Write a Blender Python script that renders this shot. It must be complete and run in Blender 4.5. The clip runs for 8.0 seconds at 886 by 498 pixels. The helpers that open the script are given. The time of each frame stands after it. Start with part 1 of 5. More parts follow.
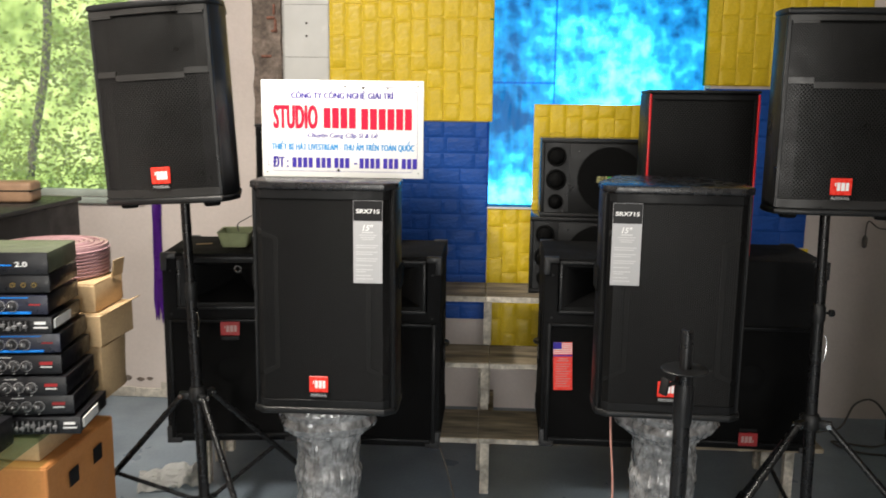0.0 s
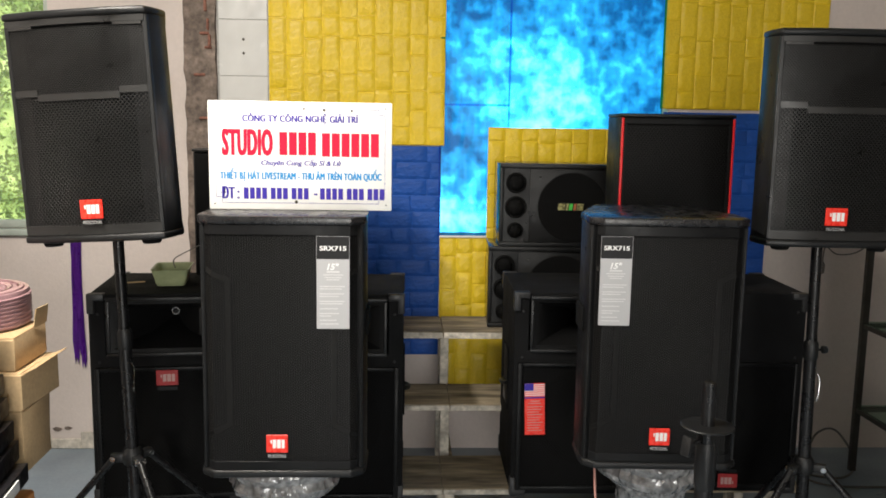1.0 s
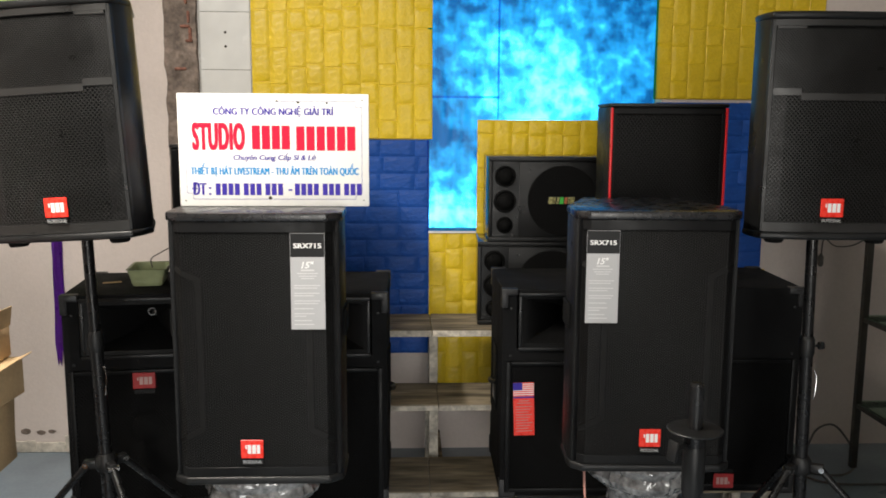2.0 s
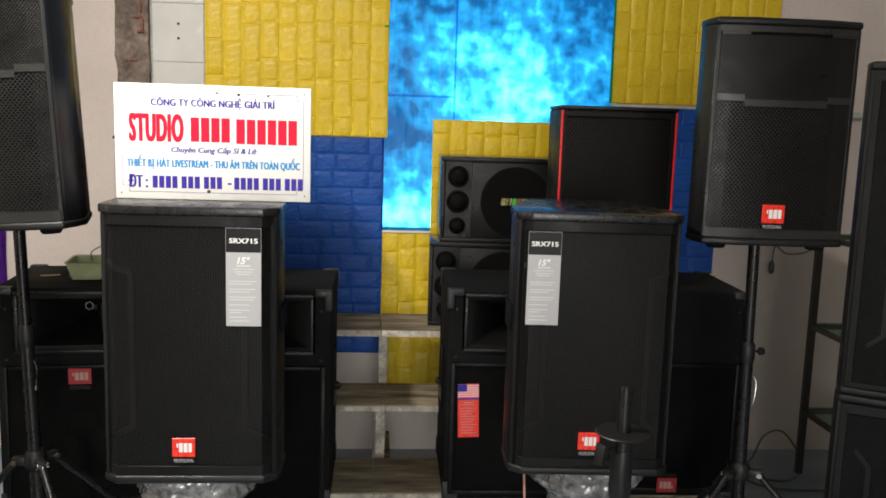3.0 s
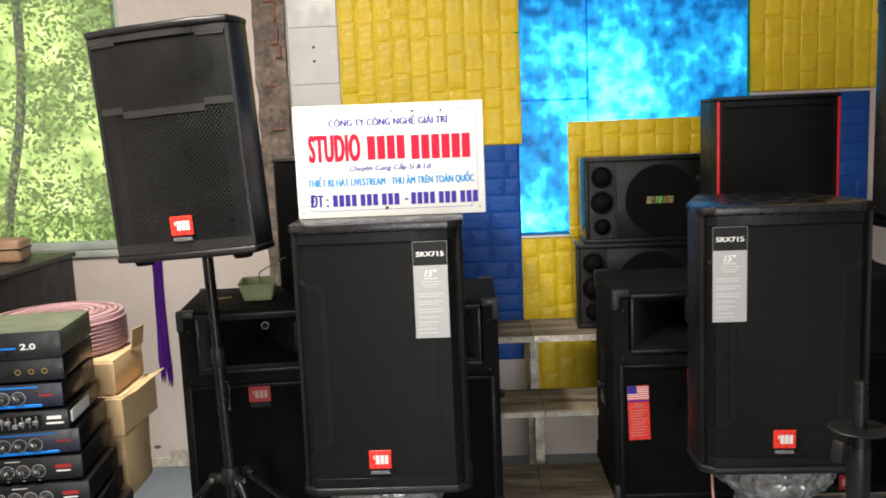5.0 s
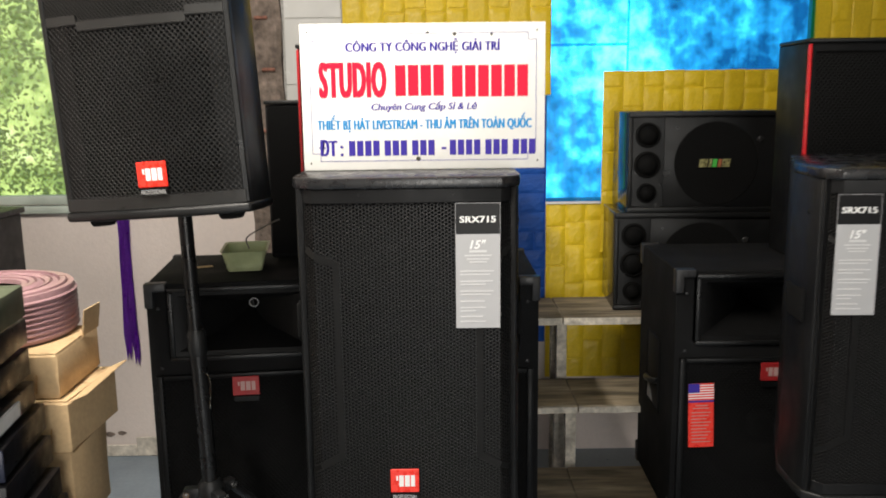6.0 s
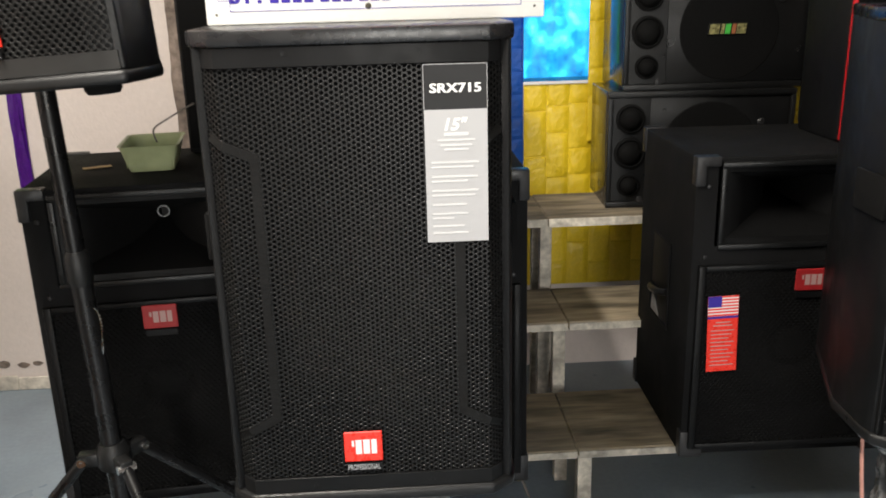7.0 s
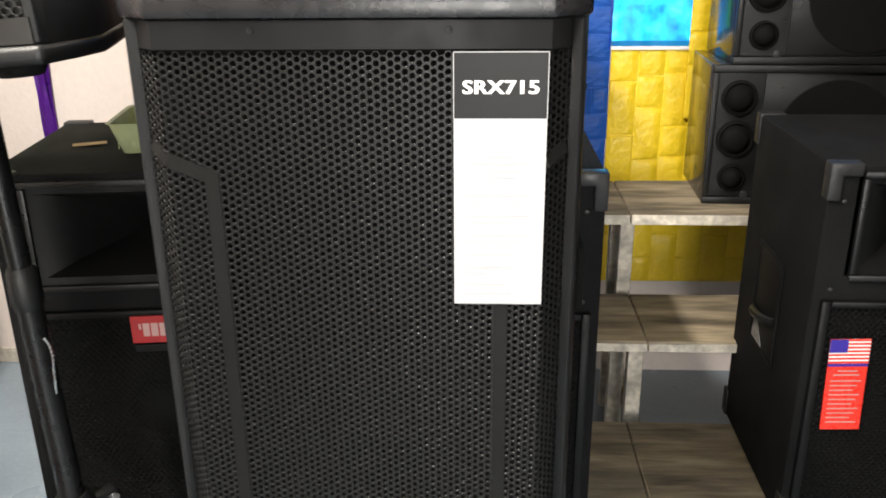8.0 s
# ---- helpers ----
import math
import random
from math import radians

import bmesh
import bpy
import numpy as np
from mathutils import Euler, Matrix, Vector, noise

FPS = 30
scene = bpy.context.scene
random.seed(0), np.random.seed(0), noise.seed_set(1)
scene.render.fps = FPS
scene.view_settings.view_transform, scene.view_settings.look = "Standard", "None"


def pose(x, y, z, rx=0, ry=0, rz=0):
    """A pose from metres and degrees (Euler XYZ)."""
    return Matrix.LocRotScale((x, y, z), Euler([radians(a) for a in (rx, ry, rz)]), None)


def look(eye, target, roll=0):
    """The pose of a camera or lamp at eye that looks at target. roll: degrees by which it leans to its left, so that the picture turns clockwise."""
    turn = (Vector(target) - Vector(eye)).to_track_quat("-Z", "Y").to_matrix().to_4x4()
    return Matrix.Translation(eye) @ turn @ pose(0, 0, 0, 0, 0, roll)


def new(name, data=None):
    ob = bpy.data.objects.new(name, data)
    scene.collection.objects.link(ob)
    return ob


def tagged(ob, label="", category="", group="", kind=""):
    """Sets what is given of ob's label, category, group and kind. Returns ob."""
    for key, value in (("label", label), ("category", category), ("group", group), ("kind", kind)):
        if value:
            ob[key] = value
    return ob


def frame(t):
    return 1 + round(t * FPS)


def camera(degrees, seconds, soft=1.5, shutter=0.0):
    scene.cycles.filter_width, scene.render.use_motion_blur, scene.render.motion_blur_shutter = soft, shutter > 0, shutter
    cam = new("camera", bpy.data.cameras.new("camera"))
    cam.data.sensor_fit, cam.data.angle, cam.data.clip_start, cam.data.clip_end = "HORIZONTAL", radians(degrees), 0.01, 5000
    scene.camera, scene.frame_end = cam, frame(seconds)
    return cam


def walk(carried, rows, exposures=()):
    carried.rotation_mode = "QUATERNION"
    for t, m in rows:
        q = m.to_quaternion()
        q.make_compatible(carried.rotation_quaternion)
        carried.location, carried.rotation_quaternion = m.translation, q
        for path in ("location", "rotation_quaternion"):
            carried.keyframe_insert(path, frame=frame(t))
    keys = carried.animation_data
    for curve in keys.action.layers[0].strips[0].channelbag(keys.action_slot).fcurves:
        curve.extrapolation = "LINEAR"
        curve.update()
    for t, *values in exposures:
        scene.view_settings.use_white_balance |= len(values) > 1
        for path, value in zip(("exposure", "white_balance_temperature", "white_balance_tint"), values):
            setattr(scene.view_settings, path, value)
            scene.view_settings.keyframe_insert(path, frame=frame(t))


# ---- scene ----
cam = camera(55.0, 8.0, soft=1.7, shutter=0.4)
METRES, EYE, TILT, LEAN, TURN = 2.2, 1.52, 0.0, 0.0, 3.0
ROWS = [
    (0.0, 0.0, 0.0, 0.0, 0.12, -9.53, -0.73),
    (0.5, -0.0321, 0.0652, 0.0058, -3.27, -8.84, -0.97),
    (1.0, -0.0694, 0.1184, 0.0042, -5.51, -8.1, -0.92),
    (1.2, -0.0743, 0.1286, 0.0055, -5.3, -7.84, -0.3),
    (2.3, -0.0203, 0.1595, -0.0041, -5.55, -8.66, -0.4),
    (2.5, -0.0115, 0.1601, -0.0059, -6.21, -8.72, -0.84),
    (3.0, -0.0013, 0.1622, -0.0047, -7.19, -8.26, -1.75),
    (3.5, -0.0126, 0.1668, -0.004, -7.09, -7.64, -1.29),
    (4.0, -0.0292, 0.1768, -0.0064, -6.5, -7.67, -0.65),
    (4.5, -0.0404, 0.1558, -0.0009, -3.27, -7.31, -0.11),
    (5.0, -0.1138, 0.1689, -0.0031, -1.99, -7.82, 2.34),
    (5.2, -0.1324, 0.1835, -0.0055, -2.63, -8.2, 2.28),
    (6.3, -0.178, 0.4681, -0.0482, -3.6, -11.51, 0.49),
    (6.5, -0.1739, 0.4989, -0.0575, -4.4, -12.86, 0.98),
    (7.0, -0.1664, 0.607, -0.0818, -6.44, -17.02, 1.41),
    (7.5, -0.136, 0.6975, -0.081, -2.36, -18.82, 0.7),
    (8.0, -0.128, 0.7767, -0.0791, -0.54, -20.5, 0.5),
]
EXPOSURES = [(0.0, 0.34), (1.2, 0.30), (2.5, 0.19), (3.5, 0.23), (4.2, 0.30), (5.2, 0.34), (6.4, 0.08), (7.0, 0.55), (7.5, 1.15), (8.0, 1.2)]
walk(cam, [(t, pose(0, 0, EYE, TILT, LEAN, TURN) @ pose(METRES * x, METRES * y, METRES * z, 90 + pitch, roll, yaw)) for t, x, y, z, yaw, pitch, roll in ROWS], EXPOSURES)

# ---- light: sky, sun, daylight through the shop front behind the camera ----
SUN_ELEVATION, SUN_TURN = radians(58), radians(200)
world = bpy.data.worlds.new("sky")
scene.world = world
world.use_nodes = True
wn = world.node_tree.nodes
sky = wn.new("ShaderNodeTexSky")
sky.sky_type, sky.sun_disc = "NISHITA", False
sky.sun_elevation, sky.sun_rotation = SUN_ELEVATION, SUN_TURN
wn["Background"].inputs[1].default_value = 0.15
world.node_tree.links.new(sky.outputs[0], wn["Background"].inputs[0])
sun = new("sun", bpy.data.lights.new("sun", "SUN"))
sun.data.energy, sun.data.angle, sun.data.color = 4.0, radians(0.5), (1.0, 0.95, 0.88)
toward = Vector((math.sin(SUN_TURN) * math.cos(SUN_ELEVATION), math.cos(SUN_TURN) * math.cos(SUN_ELEVATION), math.sin(SUN_ELEVATION)))
sun.matrix_world = look(toward * 30, (0, 0, 0))


def area(name, at, target, sx, sy, power, colour):
    ob = new(name, bpy.data.lights.new(name, "AREA"))
    ob.data.shape, ob.data.size, ob.data.size_y, ob.data.energy, ob.data.color = "RECTANGLE", sx, sy, power, colour
    ob.matrix_world = look(at, target)
    return ob


# daylight in the open shop door
area("daylight_front", (0.1, -2.5, 1.2), (0.0, 5, 1.2), 1.5, 2.2, 74, (1.0, 0.96, 0.895))
# an assumed tube lamp under the ceiling, out of view, placed to balance the brightness
area("tube_lamp", (-1.20, 1.65, 2.80), (-1.20, 1.65, 0), 0.12, 1.2, 92, (1.0, 0.93, 0.83))


# ---- materials ----
def material(name, colour, rough=0.5, metal=0.0, grain=0.0, scale=200.0, stain=0.0, stain_scale=4.0, bump=0.0, bump_scale=400.0, vary=0.0, coat=0.0, spec=0.5, stretch=None):
    m = bpy.data.materials.new(name)
    m.use_nodes = True
    nt = m.node_tree
    p = nt.nodes["Principled BSDF"]
    p.inputs["Roughness"].default_value, p.inputs["Metallic"].default_value = rough, metal
    p.inputs["Coat Weight"].default_value, p.inputs["Specular IOR Level"].default_value = coat, spec
    co = nt.nodes.new("ShaderNodeTexCoord")
    src = None

    def mixed(a, factor, b, mode="MULTIPLY"):
        mix = nt.nodes.new("ShaderNodeMix")
        mix.data_type, mix.blend_type = "RGBA", mode
        mix.inputs[0].default_value = 1.0
        for k, v in ((6, a), (7, b)):
            if isinstance(v, tuple):
                mix.inputs[k].default_value = (*v[:3], 1)
            else:
                nt.links.new(v, mix.inputs[k])
        if factor is not None:
            nt.links.new(factor, mix.inputs[0])
        return mix.outputs[2]

    def noisy(s, low, high, detail=4.0, space="Object"):
        n = nt.nodes.new("ShaderNodeTexNoise")
        n.inputs["Scale"].default_value, n.inputs["Detail"].default_value = s, detail
        if stretch:
            mp = nt.nodes.new("ShaderNodeMapping")
            mp.inputs["Scale"].default_value = stretch
            nt.links.new(co.outputs[space], mp.inputs[0])
            nt.links.new(mp.outputs[0], n.inputs["Vector"])
        else:
            nt.links.new(co.outputs[space], n.inputs["Vector"])
        r = nt.nodes.new("ShaderNodeMapRange")
        r.inputs[1].default_value, r.inputs[2].default_value = 0.3, 0.7
        r.inputs[3].default_value, r.inputs[4].default_value = low, high
        nt.links.new(n.outputs[0], r.inputs[0])
        return r.outputs[0]

    src = colour
    if grain:
        src = mixed(src, None, noisy(scale, 1 - grain, 1 + grain))
    if stain:
        src = mixed(src, None, noisy(stain_scale, 1 - stain, 1 + stain, 6.0))
        nt.links.new(noisy(stain_scale * 2.3, max(rough - 0.12, 0.03), min(rough + 0.12, 1)), p.inputs["Roughness"])
    if vary:
        info = nt.nodes.new("ShaderNodeObjectInfo")
        r = nt.nodes.new("ShaderNodeMapRange")
        r.inputs[3].default_value, r.inputs[4].default_value = 1 - vary, 1 + vary
        nt.links.new(info.outputs["Random"], r.inputs[0])
        src = mixed(src, None, r.outputs[0])
    if isinstance(src, tuple):
        p.inputs["Base Color"].default_value = (*src, 1)
    else:
        nt.links.new(src, p.inputs["Base Color"])
    if bump:
        b = nt.nodes.new("ShaderNodeBump")
        b.inputs["Strength"].default_value, b.inputs["Distance"].default_value = bump, 0.002
        nt.links.new(noisy(bump_scale, 0.0, 1.0, 3.0), b.inputs["Height"])
        nt.links.new(b.outputs[0], p.inputs["Normal"])
    return m


BLACK = material("black_textured_paint", (0.0070, 0.0072, 0.0077), 0.42, spec=0.28, grain=0.3, scale=500, stain=0.25, stain_scale=6, bump=0.25, bump_scale=700)
PLASTIC = material("black_moulded_plastic", (0.0080, 0.0083, 0.0087), 0.37, spec=0.34, grain=0.2, scale=600, stain=0.2, stain_scale=5, bump=0.12, bump_scale=900)
STEEL = material("powder_coated_grille", (0.007, 0.0072, 0.0076), 0.42, spec=0.16, stain=0.25, stain_scale=7)
GRILLE = material("punched_steel_sheet", (0.0065, 0.0064, 0.0063), 0.37, spec=0.26, grain=0.1, scale=60)
BAND = material("plain_painted_sheet", (0.0065, 0.0064, 0.0062), 0.5, spec=0.15, stain=0.2, stain_scale=7)
CAP = material("scuffed_plastic_edge", (0.010, 0.010, 0.011), 0.27, stain=0.3, stain_scale=12, grain=0.2, scale=160, bump=0.05, bump_scale=200)
HORN = material("matt_black_horn", (0.0055, 0.0055, 0.0057), 0.55, spec=0.2, grain=0.3, scale=80)
FOAM = material("black_grille_foam", (0.0065, 0.0065, 0.0066), 0.95, spec=0.1, grain=0.4, scale=300)
CONE = material("paper_cone", (0.0055, 0.0055, 0.0055), 0.7, spec=0.08, stain=0.2)
CARPET = material("black_cabinet_carpet", (0.008, 0.0081, 0.0086), 0.85, spec=0.15, grain=0.5, scale=420, stain=0.3, bump=0.6, bump_scale=500)
CORNER = material("grey_corner_protector", (0.019, 0.019, 0.020), 0.45, spec=0.35, stain=0.3, stain_scale=30)
CHROME = material("chrome", (0.6, 0.6, 0.6), 0.2, 1.0, stain=0.1, stain_scale=60)
TUBE = material("black_steel_tube", (0.007, 0.007, 0.0075), 0.3, spec=0.35, stain=0.35, stain_scale=12)
RED = material("red_badge", (0.78, 0.035, 0.02), 0.3, stain=0.06, stain_scale=40)
OLDRED = material("faded_red_badge", (0.33, 0.016, 0.018), 0.45, stain=0.15, stain_scale=40)
OLDINK = material("faded_badge_ink", (0.45, 0.28, 0.26), 0.5)
SPEC = material("specification_print", (0.59, 0.59, 0.59), 0.4)
GLOSSY = material("satin_dark_laminate", (0.028, 0.025, 0.022), 0.17, spec=0.65, grain=0.2, scale=300, stain=0.15, stain_scale=6)
REDTRIM = material("red_trim", (0.62, 0.015, 0.02), 0.35, stain=0.1, stain_scale=20)
WHITE = material("white_print", (0.8, 0.8, 0.79), 0.4)
BADGE = material("badge_silver", (0.55, 0.55, 0.55), 0.35, 0.4)
BLACKLABEL = material("black_label", (0.006, 0.006, 0.0065), 0.4, spec=0.22, grain=0.1, scale=300)
GREYLABEL = material("grey_label", (0.42, 0.42, 0.43), 0.4, spec=0.3, grain=0.03, scale=900)
SIGN = material("white_sign_board", (0.82, 0.815, 0.785), 0.3, spec=0.3, stain=0.04, stain_scale=9)
SIGNRED = material("sign_red_print", (0.66, 0.012, 0.045), 0.5, spec=0.15)
SIGNBLUE = material("sign_navy_print", (0.045, 0.03, 0.30), 0.5, spec=0.15)
SIGNCYAN = material("sign_sky_blue_print", (0.015, 0.24, 0.56), 0.5, spec=0.15)
RUST = material("dark_stain", (0.05, 0.045, 0.03), 0.8, grain=0.4, scale=120)
YELLOW = material("yellow_foam", (0.80, 0.565, 0.016), 0.42, grain=0.05, scale=90, stain=0.1, stain_scale=3, bump=0.8, bump_scale=42, vary=0.05)
BLUE = material("blue_foam", (0.011, 0.083, 0.39), 0.5, spec=0.3, grain=0.08, scale=60, stain=0.12, stain_scale=3, bump=1.0, bump_scale=48, vary=0.07, stretch=(0.7, 1.0, 1.4))
PLASTER = material("pinkish_white_plaster", (0.68, 0.60, 0.56), 0.6, grain=0.03, scale=60, stain=0.07, stain_scale=2.0, bump=0.2, bump_scale=120)
CEILING = material("ceiling_paint", (0.65, 0.65, 0.62), 0.7, stain=0.06, stain_scale=1.5)
TILE = material("white_glazed_tile", (0.72, 0.72, 0.70), 0.18, stain=0.05, stain_scale=8, vary=0.03)
GROUT = material("pale_grout", (0.48, 0.47, 0.45), 0.9, grain=0.2, scale=80)
CONCRETE = material("rough_brown_concrete", (0.19, 0.15, 0.125), 0.9, grain=0.35, scale=45, stain=0.4, stain_scale=9, bump=0.9, bump_scale=70)
BRICKRED = material("exposed_brick", (0.27, 0.12, 0.085), 0.9, grain=0.3, scale=60)
FLOOR = material("blue_grey_floor_paint", (0.22, 0.27, 0.32), 0.38, grain=0.06, scale=70, stain=0.2, stain_scale=2.2, bump=0.1, bump_scale=60)
DARKFLOOR = material("worn_baseboard", (0.5, 0.46, 0.4), 0.85, grain=0.25, scale=40, stain=0.3, stain_scale=9)
WOOD = material("weathered_plank", (0.27, 0.222, 0.155), 0.75, grain=0.35, scale=14, stain=0.65, stain_scale=6, bump=0.5, bump_scale=30, vary=0.2, stretch=(0.5, 3.0, 3.0))
WOODEDGE = material("pale_plank_edge", (0.50, 0.46, 0.39), 0.75, grain=0.25, scale=60, stain=0.5, stain_scale=14)
CARD = material("brown_cardboard", (0.47, 0.325, 0.175), 0.8, grain=0.08, scale=120, stain=0.12, stain_scale=6, bump=0.15, bump_scale=60)
ORANGE = material("orange_cardboard", (0.51, 0.21, 0.06), 0.7, grain=0.06, scale=100, stain=0.1, stain_scale=5)
TAPE = material("packing_tape", (0.42, 0.25, 0.10), 0.25)
HOSE = material("mauve_flat_hose", (0.34, 0.20, 0.215), 0.38, grain=0.1, scale=90, stain=0.12, stain_scale=8)
RIBBON = material("purple_ribbon", (0.13, 0.02, 0.34), 0.35, grain=0.15, scale=120, stain=0.2, stain_scale=12)
BASKETM = material("green_plastic_basket", (0.40, 0.45, 0.25), 0.4, stain=0.15, stain_scale=20)
AMPFACE = material("black_anodised_panel", (0.007, 0.007, 0.009), 0.36, 0.0, spec=0.35, stain=0.2, stain_scale=20)
AMPTOP = material("olive_dusty_lid", (0.075, 0.085, 0.055), 0.5, stain=0.3, stain_scale=8)
KNOB = material("grey_knob", (0.045, 0.045, 0.047), 0.3, 0.4, stain=0.1, stain_scale=50)
SLIDE = material("grey_slider_cap", (0.16, 0.16, 0.165), 0.35, stain=0.2, stain_scale=60)
GOLD = material("gold_jack", (0.75, 0.55, 0.2), 0.25, 1.0)
BLUESTRIP = material("blue_trim_strip", (0.01, 0.22, 0.75), 0.25)
BOARDBLUE = material("dark_blue_panel", (0.008, 0.01, 0.028), 0.35, stain=0.2, stain_scale=20)
WRAPCORE = material("white_plaster_column", (0.55, 0.54, 0.52), 0.6, stain=0.15, stain_scale=14)
SHELFMETAL = material("brown_black_shelf_metal", (0.03, 0.027, 0.022), 0.5, stain=0.3, stain_scale=14)
PAPER = material("crumpled_white_paper", (0.72, 0.72, 0.7), 0.7, stain=0.1, stain_scale=20)
CABLE = material("grey_cable", (0.12, 0.11, 0.10), 0.5, stain=0.2, stain_scale=60)
PINKCABLE = material("pink_cable", (0.55, 0.27, 0.22), 0.5)
IRIS = material("brass_foil", (0.50, 0.46, 0.20), 0.3, 0.6, stain=0.5, stain_scale=60)
GREENFOIL = material("green_foil", (0.12, 0.75, 0.12), 0.3, 0.4)
REDFOIL = material("red_foil", (0.62, 0.22, 0.10), 0.3, 0.5)
WINFRAME = material("pale_green_window_frame", (0.42, 0.47, 0.42), 0.5, stain=0.2, stain_scale=8)
LEAF = material("leaf", (0.17, 0.235, 0.03), 0.45, grain=0.35, scale=1.7)
BARK = material("bark", (0.12, 0.09, 0.06), 0.9, grain=0.3, scale=25, bump=0.5, bump_scale=40)
GROUND = material("outside_ground", (0.25, 0.22, 0.17), 0.9, grain=0.2, scale=3, stain=0.2, stain_scale=0.5)
LEATHER = material("tan_leather", (0.28, 0.17, 0.10), 0.5, stain=0.2, stain_scale=20)


def leafy():
    # sunlit leaves let light through
    nt = LEAF.node_tree
    p = nt.nodes["Principled BSDF"]
    tr = nt.nodes.new("ShaderNodeBsdfTranslucent")
    tr.inputs[0].default_value = (0.50, 0.60, 0.08, 1)
    mix = nt.nodes.new("ShaderNodeMixShader")
    mix.inputs[0].default_value = 0.45
    nt.links.new(p.outputs[0], mix.inputs[1])
    nt.links.new(tr.outputs[0], mix.inputs[2])
    nt.links.new(mix.outputs[0], nt.nodes["Material Output"].inputs[0])


leafy()


def shader_mix(name, tint, translucent, share, gloss, rough):
    # a thin sheet: part clear and tinted, part milky, with a glossy face
    m = bpy.data.materials.new(name)
    m.use_nodes = True
    nt = m.node_tree
    nt.nodes.remove(nt.nodes["Principled BSDF"])
    clear, milk, shine = (nt.nodes.new("ShaderNodeBsdf" + k) for k in ("Transparent", "Translucent", "Glossy"))
    clear.inputs[0].default_value = (*tint, 1)
    milk.inputs[0].default_value = (*translucent, 1)
    shine.inputs["Roughness"].default_value = rough
    a, b = nt.nodes.new("ShaderNodeMixShader"), nt.nodes.new("ShaderNodeMixShader")
    a.inputs[0].default_value, b.inputs[0].default_value = share, gloss
    nt.links.new(clear.outputs[0], a.inputs[1])
    nt.links.new(milk.outputs[0], a.inputs[2])
    nt.links.new(a.outputs[0], b.inputs[1])
    nt.links.new(shine.outputs[0], b.inputs[2])
    nt.links.new(b.outputs[0], nt.nodes["Material Output"].inputs[0])
    return m


GLASS = shader_mix("clear_glass", (0.95, 0.97, 0.95), (0.9, 0.95, 0.9), 0.12, 0.05, 0.02)
FILM = shader_mix("blue_window_film", (0.06, 0.60, 1.0), (0.008, 0.24, 0.72), 0.12, 0.012, 0.3)


def streaky():
    # the film hangs in fine upright creases and lies unevenly on the glass
    nt = FILM.node_tree
    clear = next(n for n in nt.nodes if n.bl_idname == "ShaderNodeBsdfTransparent")
    co, mp = nt.nodes.new("ShaderNodeTexCoord"), nt.nodes.new("ShaderNodeMapping")
    mp.inputs["Scale"].default_value = (1.0, 1.0, 0.12)
    n, r, mix = nt.nodes.new("ShaderNodeTexNoise"), nt.nodes.new("ShaderNodeMapRange"), nt.nodes.new("ShaderNodeMix")
    n.inputs["Scale"].default_value, n.inputs["Detail"].default_value = 38.0, 4.0
    r.inputs[1].default_value, r.inputs[2].default_value, r.inputs[3].default_value, r.inputs[4].default_value = 0.3, 0.7, 0.84, 1.1
    mix.data_type, mix.blend_type = "RGBA", "MULTIPLY"
    mix.inputs[0].default_value = 1.0
    mix.inputs[6].default_value = clear.inputs[0].default_value
    nt.links.new(co.outputs["Object"], mp.inputs[0])
    nt.links.new(mp.outputs[0], n.inputs["Vector"])
    nt.links.new(n.outputs[0], r.inputs[0])
    nt.links.new(r.outputs[0], mix.inputs[7])
    nt.links.new(mix.outputs[2], clear.inputs[0])


streaky()
GREENGLASS = shader_mix("greenish_glass", (0.72, 0.86, 0.78), (0.4, 0.5, 0.42), 0.08, 0.08, 0.03)


